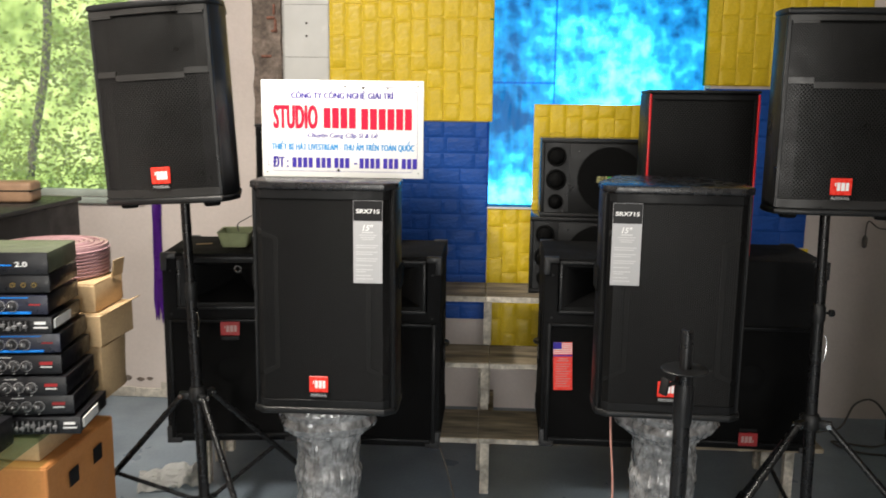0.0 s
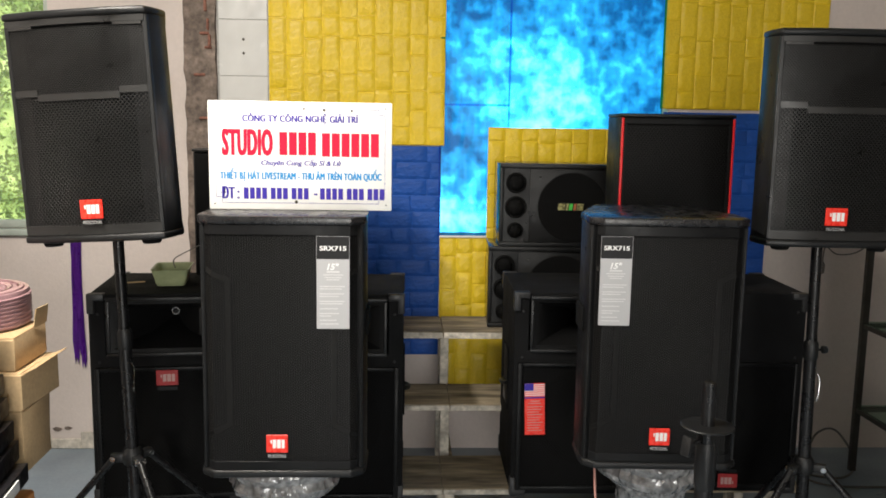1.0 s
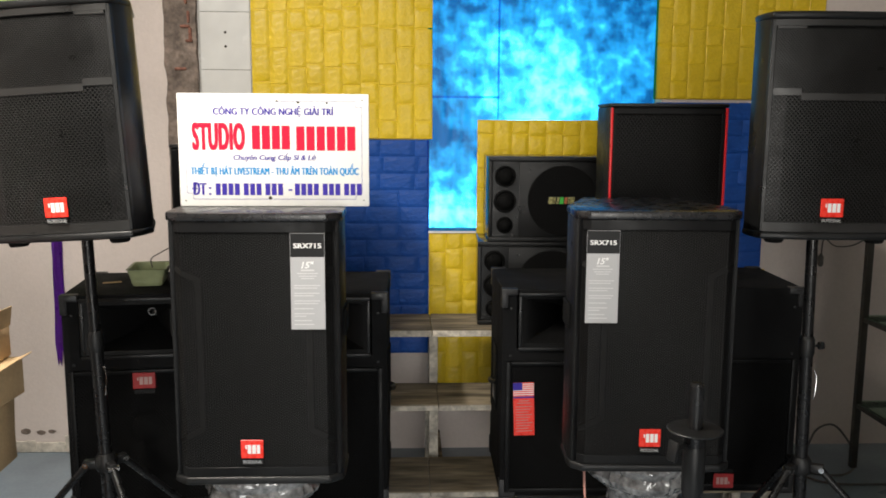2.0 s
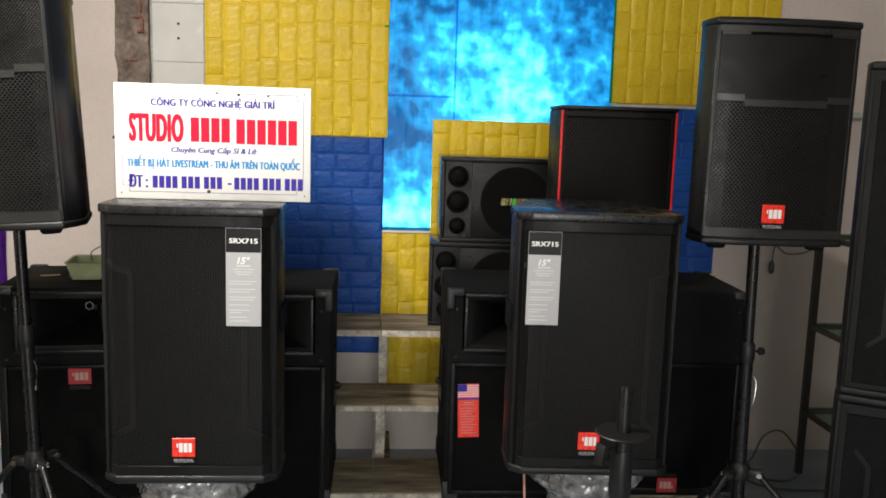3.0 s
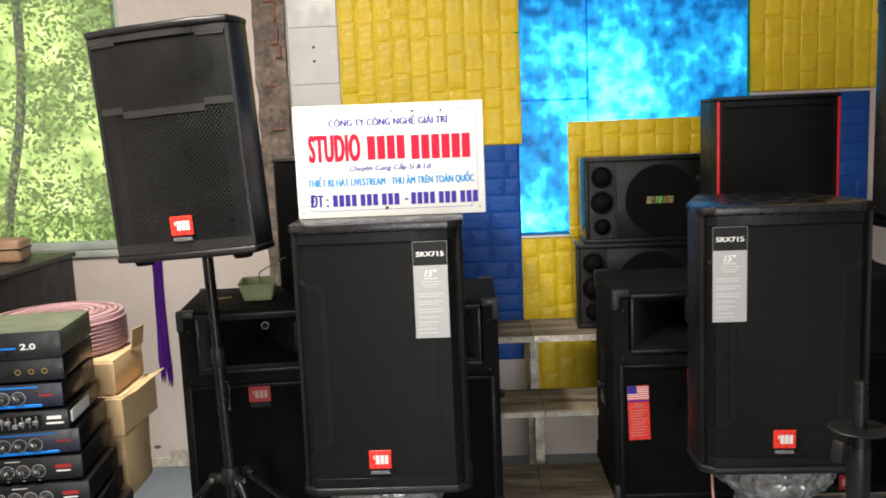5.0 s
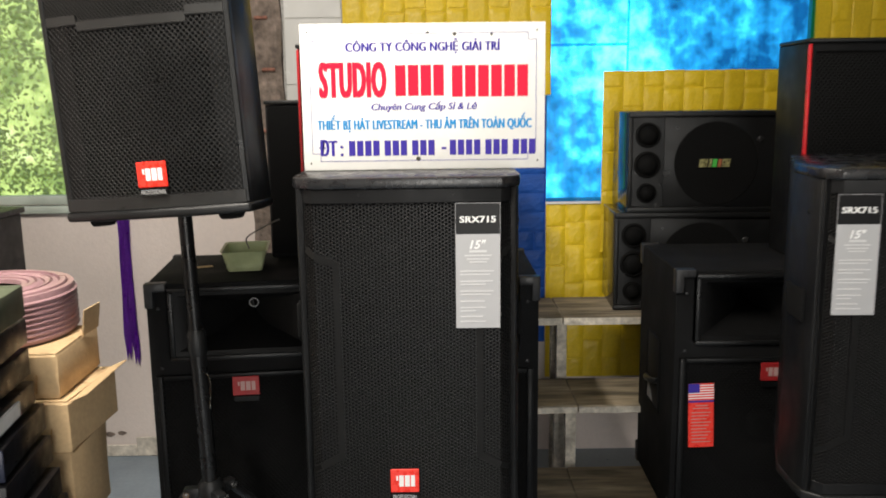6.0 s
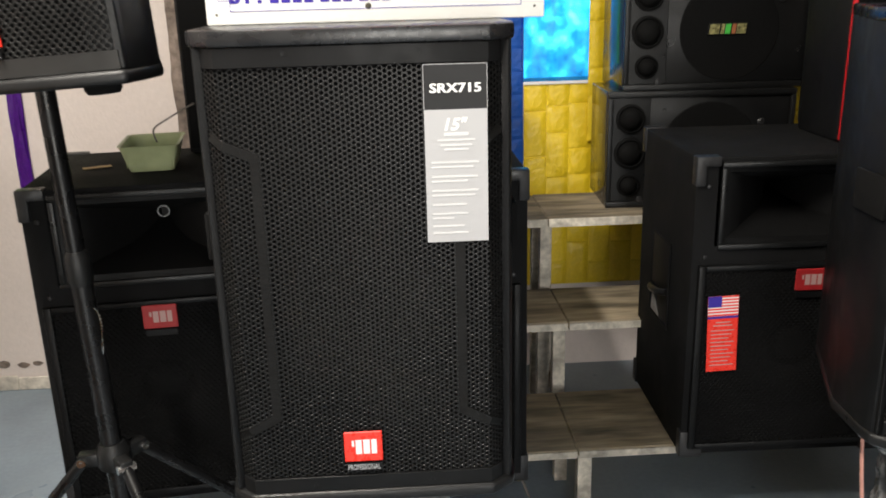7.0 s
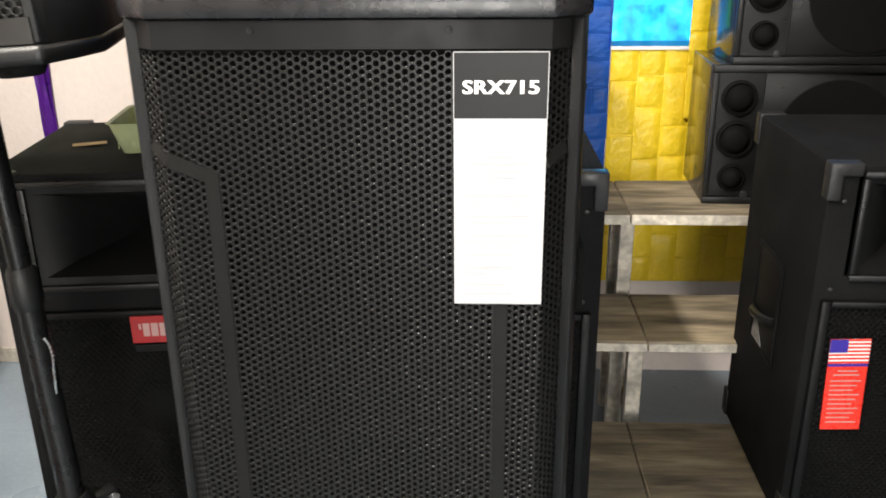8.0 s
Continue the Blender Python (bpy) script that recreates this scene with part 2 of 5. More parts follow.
def backdrop_material(name, dark, middle, bright_spots, strength, fine=5.0):
    # a glowing sheet painted as trees and bright sky, far off and out of focus; round spots between the trees glow
    # more, as open sky
    m = bpy.data.materials.new(name)
    m.use_nodes = True
    nt = m.node_tree
    nt.nodes.remove(nt.nodes["Principled BSDF"])
    co = nt.nodes.new("ShaderNodeTexCoord")
    big, small, ramp, em = nt.nodes.new("ShaderNodeTexNoise"), nt.nodes.new("ShaderNodeTexNoise"), nt.nodes.new("ShaderNodeValToRGB"), nt.nodes.new("ShaderNodeEmission")
    big.inputs["Scale"].default_value, big.inputs["Detail"].default_value = 1.1, 3
    small.inputs["Scale"].default_value, small.inputs["Detail"].default_value = fine, 5
    mix = nt.nodes.new("ShaderNodeMix")
    mix.inputs[0].default_value = 0.5
    for n in (big, small):
        nt.links.new(co.outputs["Object"], n.inputs["Vector"])
    nt.links.new(big.outputs[0], mix.inputs[2])
    nt.links.new(small.outputs[0], mix.inputs[3])
    level = mix.outputs[0]
    for x, z, reach, gain in bright_spots:
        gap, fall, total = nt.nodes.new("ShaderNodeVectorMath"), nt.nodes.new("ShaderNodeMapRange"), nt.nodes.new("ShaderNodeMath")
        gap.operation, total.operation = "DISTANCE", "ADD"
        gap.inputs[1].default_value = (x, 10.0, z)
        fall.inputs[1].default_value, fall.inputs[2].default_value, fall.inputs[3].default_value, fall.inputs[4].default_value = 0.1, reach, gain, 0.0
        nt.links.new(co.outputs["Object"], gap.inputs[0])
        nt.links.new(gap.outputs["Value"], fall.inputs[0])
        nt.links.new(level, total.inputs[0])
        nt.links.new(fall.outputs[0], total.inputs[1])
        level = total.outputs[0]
    nt.links.new(level, ramp.inputs[0])
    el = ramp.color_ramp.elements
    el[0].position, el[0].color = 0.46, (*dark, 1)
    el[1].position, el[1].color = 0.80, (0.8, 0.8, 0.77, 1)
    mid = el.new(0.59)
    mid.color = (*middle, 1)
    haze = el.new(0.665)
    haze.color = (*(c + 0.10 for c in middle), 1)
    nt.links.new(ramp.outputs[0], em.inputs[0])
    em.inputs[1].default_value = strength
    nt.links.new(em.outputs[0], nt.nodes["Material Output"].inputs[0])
    return m


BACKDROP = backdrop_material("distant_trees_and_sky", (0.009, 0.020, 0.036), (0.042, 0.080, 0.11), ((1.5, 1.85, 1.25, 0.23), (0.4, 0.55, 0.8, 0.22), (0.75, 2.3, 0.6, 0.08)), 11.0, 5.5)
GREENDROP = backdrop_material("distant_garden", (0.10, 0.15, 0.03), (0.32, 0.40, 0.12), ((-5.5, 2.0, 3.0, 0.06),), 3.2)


def wrap_material():
    # clear stretch film in many crumpled layers over the column
    m = material("crumpled_stretch_film", (0.27, 0.27, 0.27), 0.14, stain=0.45, stain_scale=26, grain=0.45, scale=45, bump=1.0, bump_scale=42, coat=1.0, spec=0.9)
    m.node_tree.nodes["Principled BSDF"].inputs["Transmission Weight"].default_value = 0.15
    return m


WRAP = wrap_material()


# ---- builders ----
def shade(me, angle=0.6):
    bm = bmesh.new()
    bm.from_mesh(me)
    for f in bm.faces:
        f.smooth = True
    for e in bm.edges:
        e.smooth = len(e.link_faces) == 2 and e.calc_face_angle(0) < angle
    bm.to_mesh(me)
    bm.free()


def mesh_of(name, bm, mat, smooth=True):
    me = bpy.data.meshes.new(name)
    bm.normal_update()
    bm.to_mesh(me)
    bm.free()
    me.materials.append(mat)
    if smooth:
        shade(me)
    return me


def part(name, bm, mat, parent, label="", m=None):
    ob = new(name, bm if isinstance(bm, bpy.types.Mesh) else mesh_of(name, bm, mat))
    ob.parent = parent
    if m is not None:
        ob.matrix_basis = m
    if label:
        tagged(ob, label)
    return ob


def thing(name, label, category, m, group="", kind=""):
    ob = new(name)
    ob.matrix_basis = m
    return tagged(ob, label, category, group, kind)


def whole(name, bm, mat, label, category, m=None, group="", kind=""):
    ob = new(name, mesh_of(name, bm, mat))
    if m is not None:
        ob.matrix_basis = m
    return tagged(ob, label, category, group, kind)


def join(*bms):
    out = bms[0]
    for other in bms[1:]:
        me = bpy.data.meshes.new("joining")
        other.to_mesh(me)
        other.free()
        out.from_mesh(me)
        bpy.data.meshes.remove(me)
    return out


def moved(bm, m):
    bmesh.ops.transform(bm, matrix=m, verts=bm.verts)
    return bm


def bevelled(bm, width, seg=2):
    if width:
        sharp = [e for e in bm.edges if len(e.link_faces) == 2 and e.calc_face_angle(0) > 0.5]
        bmesh.ops.bevel(bm, geom=sharp, offset=width, segments=seg, affect="EDGES", profile=0.5, clamp_overlap=True)
    return bm


def box(x0, x1, y0, y1, z0, z1, bev=0.004, seg=2):
    bm = bmesh.new()
    bmesh.ops.create_cube(bm, size=1)
    moved(bm, Matrix.Translation(((x0 + x1) / 2, (y0 + y1) / 2, (z0 + z1) / 2)) @ Matrix.Diagonal((x1 - x0, y1 - y0, z1 - z0, 1)))
    return bevelled(bm, bev, seg)


def prism(poly, z0, z1, bev=0.004, seg=2):
    bm = bmesh.new()
    low = [bm.verts.new((x, y, z0)) for x, y in poly]
    high = [bm.verts.new((x, y, z1)) for x, y in poly]
    n = len(poly)
    bm.faces.new(low[::-1])
    bm.faces.new(high)
    for i in range(n):
        bm.faces.new((low[i], low[(i + 1) % n], high[(i + 1) % n], high[i]))
    bmesh.ops.recalc_face_normals(bm, faces=bm.faces)
    return bevelled(bm, bev, seg)


def upright(poly, y0, y1, bev=0.0, seg=2):
    # a plate whose outline is drawn in x and z, from y0 (front) to y1
    bm = prism(poly, -y1, -y0, 0)
    moved(bm, Matrix.Rotation(math.pi / 2, 4, "X"))
    return bevelled(bm, bev, seg)


def lathe(profile, n=32, axis="Z"):
    bm = bmesh.new()
    rings = []
    for r, z in profile:
        rings.append([bm.verts.new((r * math.cos(2 * math.pi * i / n), r * math.sin(2 * math.pi * i / n), z)) for i in range(n)])
    for a, b in zip(rings, rings[1:]):
        for i in range(n):
            bm.faces.new((a[i], a[(i + 1) % n], b[(i + 1) % n], b[i]))
    bm.faces.new(rings[0][::-1])
    bm.faces.new(rings[-1])
    bmesh.ops.recalc_face_normals(bm, faces=bm.faces)
    if axis == "Y":
        moved(bm, Matrix.Rotation(math.pi / 2, 4, "X"))
    return bm


def annulus(inner, outer, height, n=28):
    """A flat ring in the x-z plane, seen from -y."""
    bm = bmesh.new()
    rings = [[bm.verts.new((r * math.cos(2 * math.pi * i / n), y, r * math.sin(2 * math.pi * i / n))) for i in range(n)] for r, y in ((outer, 0), (outer, -height), (inner, -height), (inner, 0))]
    for a, b in zip(rings, rings[1:]):
        for i in range(n):
            bm.faces.new((a[i], a[(i + 1) % n], b[(i + 1) % n], b[i]))
    bmesh.ops.recalc_face_normals(bm, faces=bm.faces)
    return bm


def tube(points, r, n=10):
    bm = bmesh.new()
    pts = [Vector(p) for p in points]
    rings = []
    side = None
    for i, p in enumerate(pts):
        d = (pts[min(i + 1, len(pts) - 1)] - pts[max(i - 1, 0)]).normalized()
        if side is None:
            side = d.orthogonal().normalized()
        side = (side - d * side.dot(d)).normalized()
        up = d.cross(side)
        rings.append([bm.verts.new(p + (side * math.cos(2 * math.pi * k / n) + up * math.sin(2 * math.pi * k / n)) * r) for k in range(n)])
    for a, b in zip(rings, rings[1:]):
        for k in range(n):
            bm.faces.new((a[k], a[(k + 1) % n], b[(k + 1) % n], b[k]))
    bm.faces.new(rings[0][::-1])
    bm.faces.new(rings[-1])
    bmesh.ops.recalc_face_normals(bm, faces=bm.faces)
    return bm


def smooth_path(points, steps=8):
    pts = [Vector(p) for p in points]
    out = []
    for i in range(len(pts) - 1):
        p0, p1, p2, p3 = pts[max(i - 1, 0)], pts[i], pts[i + 1], pts[min(i + 2, len(pts) - 1)]
        for k in range(steps):
            t = k / steps
            out.append(0.5 * (2 * p1 + (p2 - p0) * t + (2 * p0 - 5 * p1 + 4 * p2 - p3) * t * t + (3 * p1 - 3 * p2 + p3 - p0) * t ** 3))
    return out + [pts[-1]]


def perforated(name, x0, x1, z0, z1, a, b, r, skip=None, fold=9.0, slope=0.8, thick=0.0015, bow=0.0, mat=None, open_share=0.0, round_hole=False):
    """A punched steel sheet in the x-z plane, seen from -y; beyond fold on either side it bends back; bow: how far the middle stands forward."""
    h1, h2 = (a * a / 4 + b * b) / (2 * b), (b * b - a * a / 4) / (2 * b)
    cell = [(0, h1), (-a / 2, h2), (-a / 2, -h2), (0, -h1), (a / 2, -h2), (a / 2, h2)]
    if b < a / 2:
        # wide flat cells, as in expanded metal
        h1, h2 = (b * b + a * a / 4) / a, (a * a / 4 - b * b) / a
        cell = [(-h1, 0), (-h2, -b), (h2, -b), (h1, 0), (h2, b), (-h2, b)]
    hole = [(p * open_share, q * open_share) for p, q in cell] if open_share else [(r * math.cos(math.pi / 2 + k * math.pi / 3), r * math.sin(math.pi / 2 + k * math.pi / 3)) for k in range(6)]
    if round_hole:
        # twelve-sided holes with a worn lip
        cell = [q for (ax, az), (bx, bz) in zip(cell, cell[1:] + cell[:1]) for q in ((ax, az), ((ax + bx) / 2, (az + bz) / 2))]
        hole = [(r * math.cos(math.atan2(q, p)), r * math.sin(math.atan2(q, p))) for p, q in cell]
    n_side = len(cell)
    half = (x1 - x0) / 2
    mid = (x0 + x1) / 2
    verts, faces = [], []

    def place(u, v, y):
        over = max(abs(u) - fold, 0)
        return (u - math.copysign(over * (1 - math.cos(slope)), u), y + over * math.sin(slope) - bow * (1 - ((u - mid) / half) ** 2), v)

    rows, cols = int((z1 - z0) / b), int((x1 - x0) / a)
    for j in range(rows + 1):
        for i in range(cols + 1):
            cx, cz = x0 + i * a + (a / 2 if j % 2 else 0), z0 + j * b
            if cx > x1 or (skip and skip(cx, cz)):
                continue
            s = len(verts)
            verts += [place(cx + p, cz + q, 0) for p, q in cell]
            verts += [place(cx + p * 1.12, cz + q * 1.12, 0) for p, q in hole]
            verts += [place(cx + p * 0.98, cz + q * 0.98, thick * 0.35) for p, q in hole]
            verts += [place(cx + p * 0.95, cz + q * 0.95, thick) for p, q in hole]
            for k in range(n_side):
                n = (k + 1) % n_side
                for ring in range(3):
                    i0, i1 = s + n_side * ring, s + n_side * (ring + 1)
                    faces.append((i0 + k, i0 + n, i1 + n, i1 + k))
    me = bpy.data.meshes.new(name)
    me.from_pydata(verts, [], faces)
    me.update()
    me.materials.append(mat or GRILLE)
    return me


def lettering(text, width, height, mat, depth=0.0004, shear=0.0, bold=0.0, heavy=0.0, gap=1.0):
    """Raised print, centred, fitted to width x height, standing upright and seen from -y."""
    cu = bpy.data.curves.new("print", "FONT")
    cu.body, cu.extrude, cu.resolution_u, cu.shear, cu.offset, cu.space_character = text, 0.01, 3, shear, bold, gap
    ob = bpy.data.objects.new("print", cu)
    scene.collection.objects.link(ob)
    me = bpy.data.meshes.new_from_object(ob.evaluated_get(bpy.context.evaluated_depsgraph_get()))
    bpy.data.objects.remove(ob)
    bpy.data.curves.remove(cu)
    co = np.zeros(len(me.vertices) * 3)
    me.vertices.foreach_get("co", co)
    co = co.reshape(-1, 3)
    lo, hi = co.min(0), co.max(0)
    flat = np.empty_like(co)
    flat[:, 0] = ((co[:, 0] - lo[0]) / (hi[0] - lo[0]) - 0.5) * width
    flat[:, 2] = ((co[:, 1] - lo[1]) / (hi[1] - lo[1]) - 0.5) * height
    flat[:, 1] = -((co[:, 2] - lo[2]) / (hi[2] - lo[2])) * depth
    me.vertices.foreach_set("co", flat.ravel())
    me.materials.clear()
    me.materials.append(mat)
    if heavy:
        # thicker strokes: the letters printed thrice, a hair apart
        bm = bmesh.new()
        for k, dx in enumerate((-heavy, 0, heavy)):
            one = me.copy()
            one.transform(Matrix.Translation((dx, -0.00008 * k, 0)))
            bm.from_mesh(one)
            bpy.data.meshes.remove(one)
        bm.to_mesh(me)
        bm.free()
    me.update()
    return me


def bars(rows, depth=0.0004):
    """Flat printed bars: rows of x0, x1, z0, z1 on a sheet seen from -y."""
    return join(*[box(x0, x1, -depth, 0, z0, z1, 0) for x0, x1, z0, z1 in rows])
# ---- structure ----
WALL = 4.18


def pierced(x0, x1, z0, z1, y0, y1, holes):
    """A wall along x with openings (x0, x1, z0, z1) through it."""
    xs = sorted({x0, x1, *[v for h in holes for v in h[:2]]})
    zs = sorted({z0, z1, *[v for h in holes for v in h[2:]]})
    bm = bmesh.new()

    def solid(i, k):
        if not (0 <= i < len(xs) - 1 and 0 <= k < len(zs) - 1):
            return False
        cx, cz = (xs[i] + xs[i + 1]) / 2, (zs[k] + zs[k + 1]) / 2
        return not any(h[0] < cx < h[1] and h[2] < cz < h[3] for h in holes)

    def quad(*p):
        bm.faces.new([bm.verts.new(q) for q in p])

    for i in range(len(xs) - 1):
        for k in range(len(zs) - 1):
            if not solid(i, k):
                continue
            a, b, c, d = xs[i], xs[i + 1], zs[k], zs[k + 1]
            quad((a, y0, c), (b, y0, c), (b, y0, d), (a, y0, d))
            quad((a, y1, c), (a, y1, d), (b, y1, d), (b, y1, c))
            if not solid(i - 1, k):
                quad((a, y0, c), (a, y0, d), (a, y1, d), (a, y1, c))
            if not solid(i + 1, k):
                quad((b, y0, c), (b, y1, c), (b, y1, d), (b, y0, d))
            if not solid(i, k - 1):
                quad((a, y0, c), (a, y1, c), (b, y1, c), (b, y0, c))
            if not solid(i, k + 1):
                quad((a, y0, d), (b, y0, d), (b, y1, d), (a, y1, d))
    bmesh.ops.remove_doubles(bm, verts=bm.verts, dist=0.0005)
    bmesh.ops.recalc_face_normals(bm, faces=bm.faces)
    return bm


# RIGHT sets the unseen east wall far out, to bounce less light back
LEFT, RIGHT, FRONT, TOP = -3.0, 4.4, -2.6, 2.9
WINDOW = (-2.75, -1.745, 1.045, 2.35)
FILMED = (0.0, 1.045, 1.035, 2.45)
SHOPFRONT = (-0.7, 0.9, 0.0, 2.35)
whole("wall_north", pierced(LEFT, RIGHT, 0, TOP, WALL, WALL + 0.12, [WINDOW, FILMED]), PLASTER, "pinkish white plastered wall, scuffed near the floor", "wall", kind="structure")
whole("wall_south", pierced(LEFT, RIGHT, 0, TOP, FRONT - 0.12, FRONT, [SHOPFRONT]), PLASTER, "plain plastered wall with a wide open doorway", "wall", kind="structure")
whole("wall_west", box(LEFT - 0.12, LEFT, FRONT - 0.12, WALL + 0.12, 0, TOP, 0), PLASTER, "unseen plain pinkish plastered wall closing the room", "wall", kind="structure")
whole("wall_east", box(RIGHT, RIGHT + 0.12, FRONT - 0.12, WALL + 0.12, 0, TOP, 0), PLASTER, "unseen plain pinkish plastered wall closing the room", "wall", kind="structure")
whole("floor", box(LEFT - 0.12, RIGHT + 0.12, FRONT - 0.12, WALL + 0.12, -0.1, 0, 0), FLOOR, "blue grey painted concrete floor", "floor", kind="structure")
whole("ceiling", box(LEFT - 0.12, RIGHT + 0.12, FRONT - 0.12, WALL + 0.12, TOP, TOP + 0.1, 0), CEILING, "plain off-white ceiling", "ceiling", kind="structure")
whole("ground", box(-60, 60, -60, 60, -0.4, -0.12, 0), GROUND, "bare earth outside the house", "ground", kind="structure")
# two self-lit sheets stand in for the daylit view outside
whole("backdrop_1", box(-2, 9, 10.0, 10.05, -0.1, 8, 0), BACKDROP, "glowing sheet painted as distant trees against a bright sky", "backdrop", kind="structure")
whole("backdrop_2", box(-14, -2.02, 10.0, 10.05, -0.1, 8, 0), GREENDROP, "glowing sheet painted as distant sunlit garden green", "backdrop", kind="structure")


def worn_base():
    # low strip of broken skirting
    bm = bmesh.new()
    rng = random.Random(4)
    x = LEFT
    while x < -0.9:
        w = rng.uniform(0.1, 0.3)
        bm = join(bm, box(x, min(x + w, -0.9), WALL - 0.008, WALL - 0.001, 0, rng.uniform(0.045, 0.085), 0.003, 1))
        x += w
    return bm


whole("baseboard", worn_base(), DARKFLOOR, "crumbling plaster skirting strip", "baseboard", kind="structure")
chips = []
for cx, cz, s in ((-1.86, 0.10, 0.03), (-1.79, 0.095, 0.022), (-1.74, 0.10, 0.02), (-2.02, 0.09, 0.016)):
    n = 9
    rng = random.Random(int(cx * 100))
    chips.append(upright([(cx + s * rng.uniform(0.6, 1.1) * math.cos(k * 6.283 / n), cz + 0.55 * s * rng.uniform(0.6, 1.1) * math.sin(k * 6.283 / n)) for k in range(n)], WALL - 0.003, WALL + 0.01))
whole("trim", join(*chips), CONCRETE, "dark holes where plaster has broken off", "wall damage", kind="structure")

# unlit fixture added around the assumed lamp, never in view
lamp = tagged(new("ceiling_light"), "assumed white tube lamp under the ceiling, out of view", "lamp")
part("housing", box(-1.27, -1.13, 1.03, 2.27, TOP - 0.05, TOP, 0.006), WHITE, lamp)
part("tube", moved(tube([(0, 1.05, 0), (0, 2.25, 0)], 0.014, 14), pose(-1.20, 0, TOP - 0.068)), WHITE, lamp)

# left window with a pale frame, and bars outside
win = tagged(new("window_1"), "window with a pale frame and dusty glass", "window", kind="structure")
wx0, wx1, wz0, wz1 = WINDOW
part("window_frame", join(box(wx0, wx1, WALL + 0.03, WALL + 0.08, wz0, wz0 + 0.035), box(wx0, wx1, WALL + 0.03, WALL + 0.08, wz1 - 0.04, wz1),
     box(wx0, wx0 + 0.04, WALL + 0.03, WALL + 0.08, wz0 + 0.035, wz1 - 0.04), box(wx1 - 0.03, wx1, WALL + 0.03, WALL + 0.08, wz0 + 0.035, wz1 - 0.04)), WINFRAME, win)
part("window_sill", box(wx0 - 0.02, wx1 + 0.02, WALL - 0.025, WALL + 0.03, wz0 - 0.03, wz0, 0.005), WINFRAME, win, "pale green painted sill")
glass = part("pane", box(wx0 + 0.04, wx1 - 0.03, WALL + 0.05, WALL + 0.054, wz0 + 0.035, wz1 - 0.04, 0), GLASS, win, "slightly milky window glass")
glass.visible_shadow = False

# the filmed window
win = tagged(new("window_2"), "window pasted over with translucent blue film", "window", kind="structure")
part("window_frame", box(-0.004, 0.30, WALL - 0.018, WALL - 0.0145, 1.026, 1.036, 0.001, 1), WHITE, win, "white edging under the film")


def film_sheet(x0, x1, z0, z1, seed):
    bm = bmesh.new()
    nx, nz = 24, 40
    grid = [[bm.verts.new((x0 + (x1 - x0) * i / nx, -0.006 + 0.004 * noise.noise(Vector((i * 0.5 + seed, k * 0.13, 0))), z0 + (z1 - z0) * k / nz)) for i in range(nx + 1)] for k in range(nz + 1)]
    for k in range(nz):
        for i in range(nx):
            bm.faces.new((grid[k][i], grid[k][i + 1], grid[k + 1][i + 1], grid[k + 1][i]))
    return bm


for x0, x1, z0, z1, dy, seed in ((-0.01, 0.31, 1.03, 1.64, 0.0, 1), (-0.01, 0.31, 1.63, 2.46, -0.004, 2), (0.30, 1.01, 1.03, 2.46, -0.008, 3)):
    sheet = part("film_sheet", film_sheet(x0, x1, z0, z1, seed), FILM, win, "crinkled translucent blue film", pose(0, WALL + dy - 0.004, 0))


# rough pillar and tiled strip
def rough_pillar():
    bm = bmesh.new()
    nz, x0, x1, y0 = 150, -1.145, -1.01, WALL - 0.035
    cols = [(x0, WALL), (x0, y0), (x0 + 0.03, y0), (x0 + 0.06, y0), (x0 + 0.09, y0), (x1 - 0.012, y0), (x1, y0 + 0.006), (x1, WALL)]
    rings = []
    for k in range(nz + 1):
        z = TOP * k / nz
        ring = []
        for i, (x, y) in enumerate(cols):
            d = noise.fractal(Vector((x * 14, i * 0.7, z * 9)), 1.0, 2.0, 4)
            ring.append(bm.verts.new((x + 0.006 * d * (0 < i), y + (0.010 * d if 0 < i < 7 else 0), z)))
        rings.append(ring)
    for a, b in zip(rings, rings[1:]):
        for i in range(len(cols) - 1):
            bm.faces.new((a[i], b[i], b[i + 1], a[i + 1]))
    bmesh.ops.recalc_face_normals(bm, faces=bm.faces)
    return bm


pillar = whole("pillar", rough_pillar(), CONCRETE, "rough unplastered concrete pillar with brick showing", "pillar", kind="structure")
scars = [box(-1.075 + dx, -1.075 + dx + w, WALL - 0.047, WALL - 0.03, z, z + h, 0.003, 1) for dx, w, z, h in
         ((0.035, 0.012, 1.86, 0.06), (0.0, 0.04, 1.92, 0.012), (0.03, 0.01, 1.94, 0.05), (0.02, 0.03, 1.86, 0.01), (-0.03, 0.05, 1.74, 0.012), (0.02, 0.012, 2.02, 0.07), (-0.02, 0.05, 2.1, 0.012), (-0.01, 0.05, 1.55, 0.012), (-0.02, 0.04, 1.32, 0.012))]
part("brick_scar", join(*scars), BRICKRED, pillar, "reddish brick showing through")

tiles = whole("tile_strip", box(-1.008, -0.775, WALL - 0.006, WALL - 0.0005, 0, 2.6, 0), GROUT, "strip of white glazed wall tiles", "wall tiles", kind="structure")


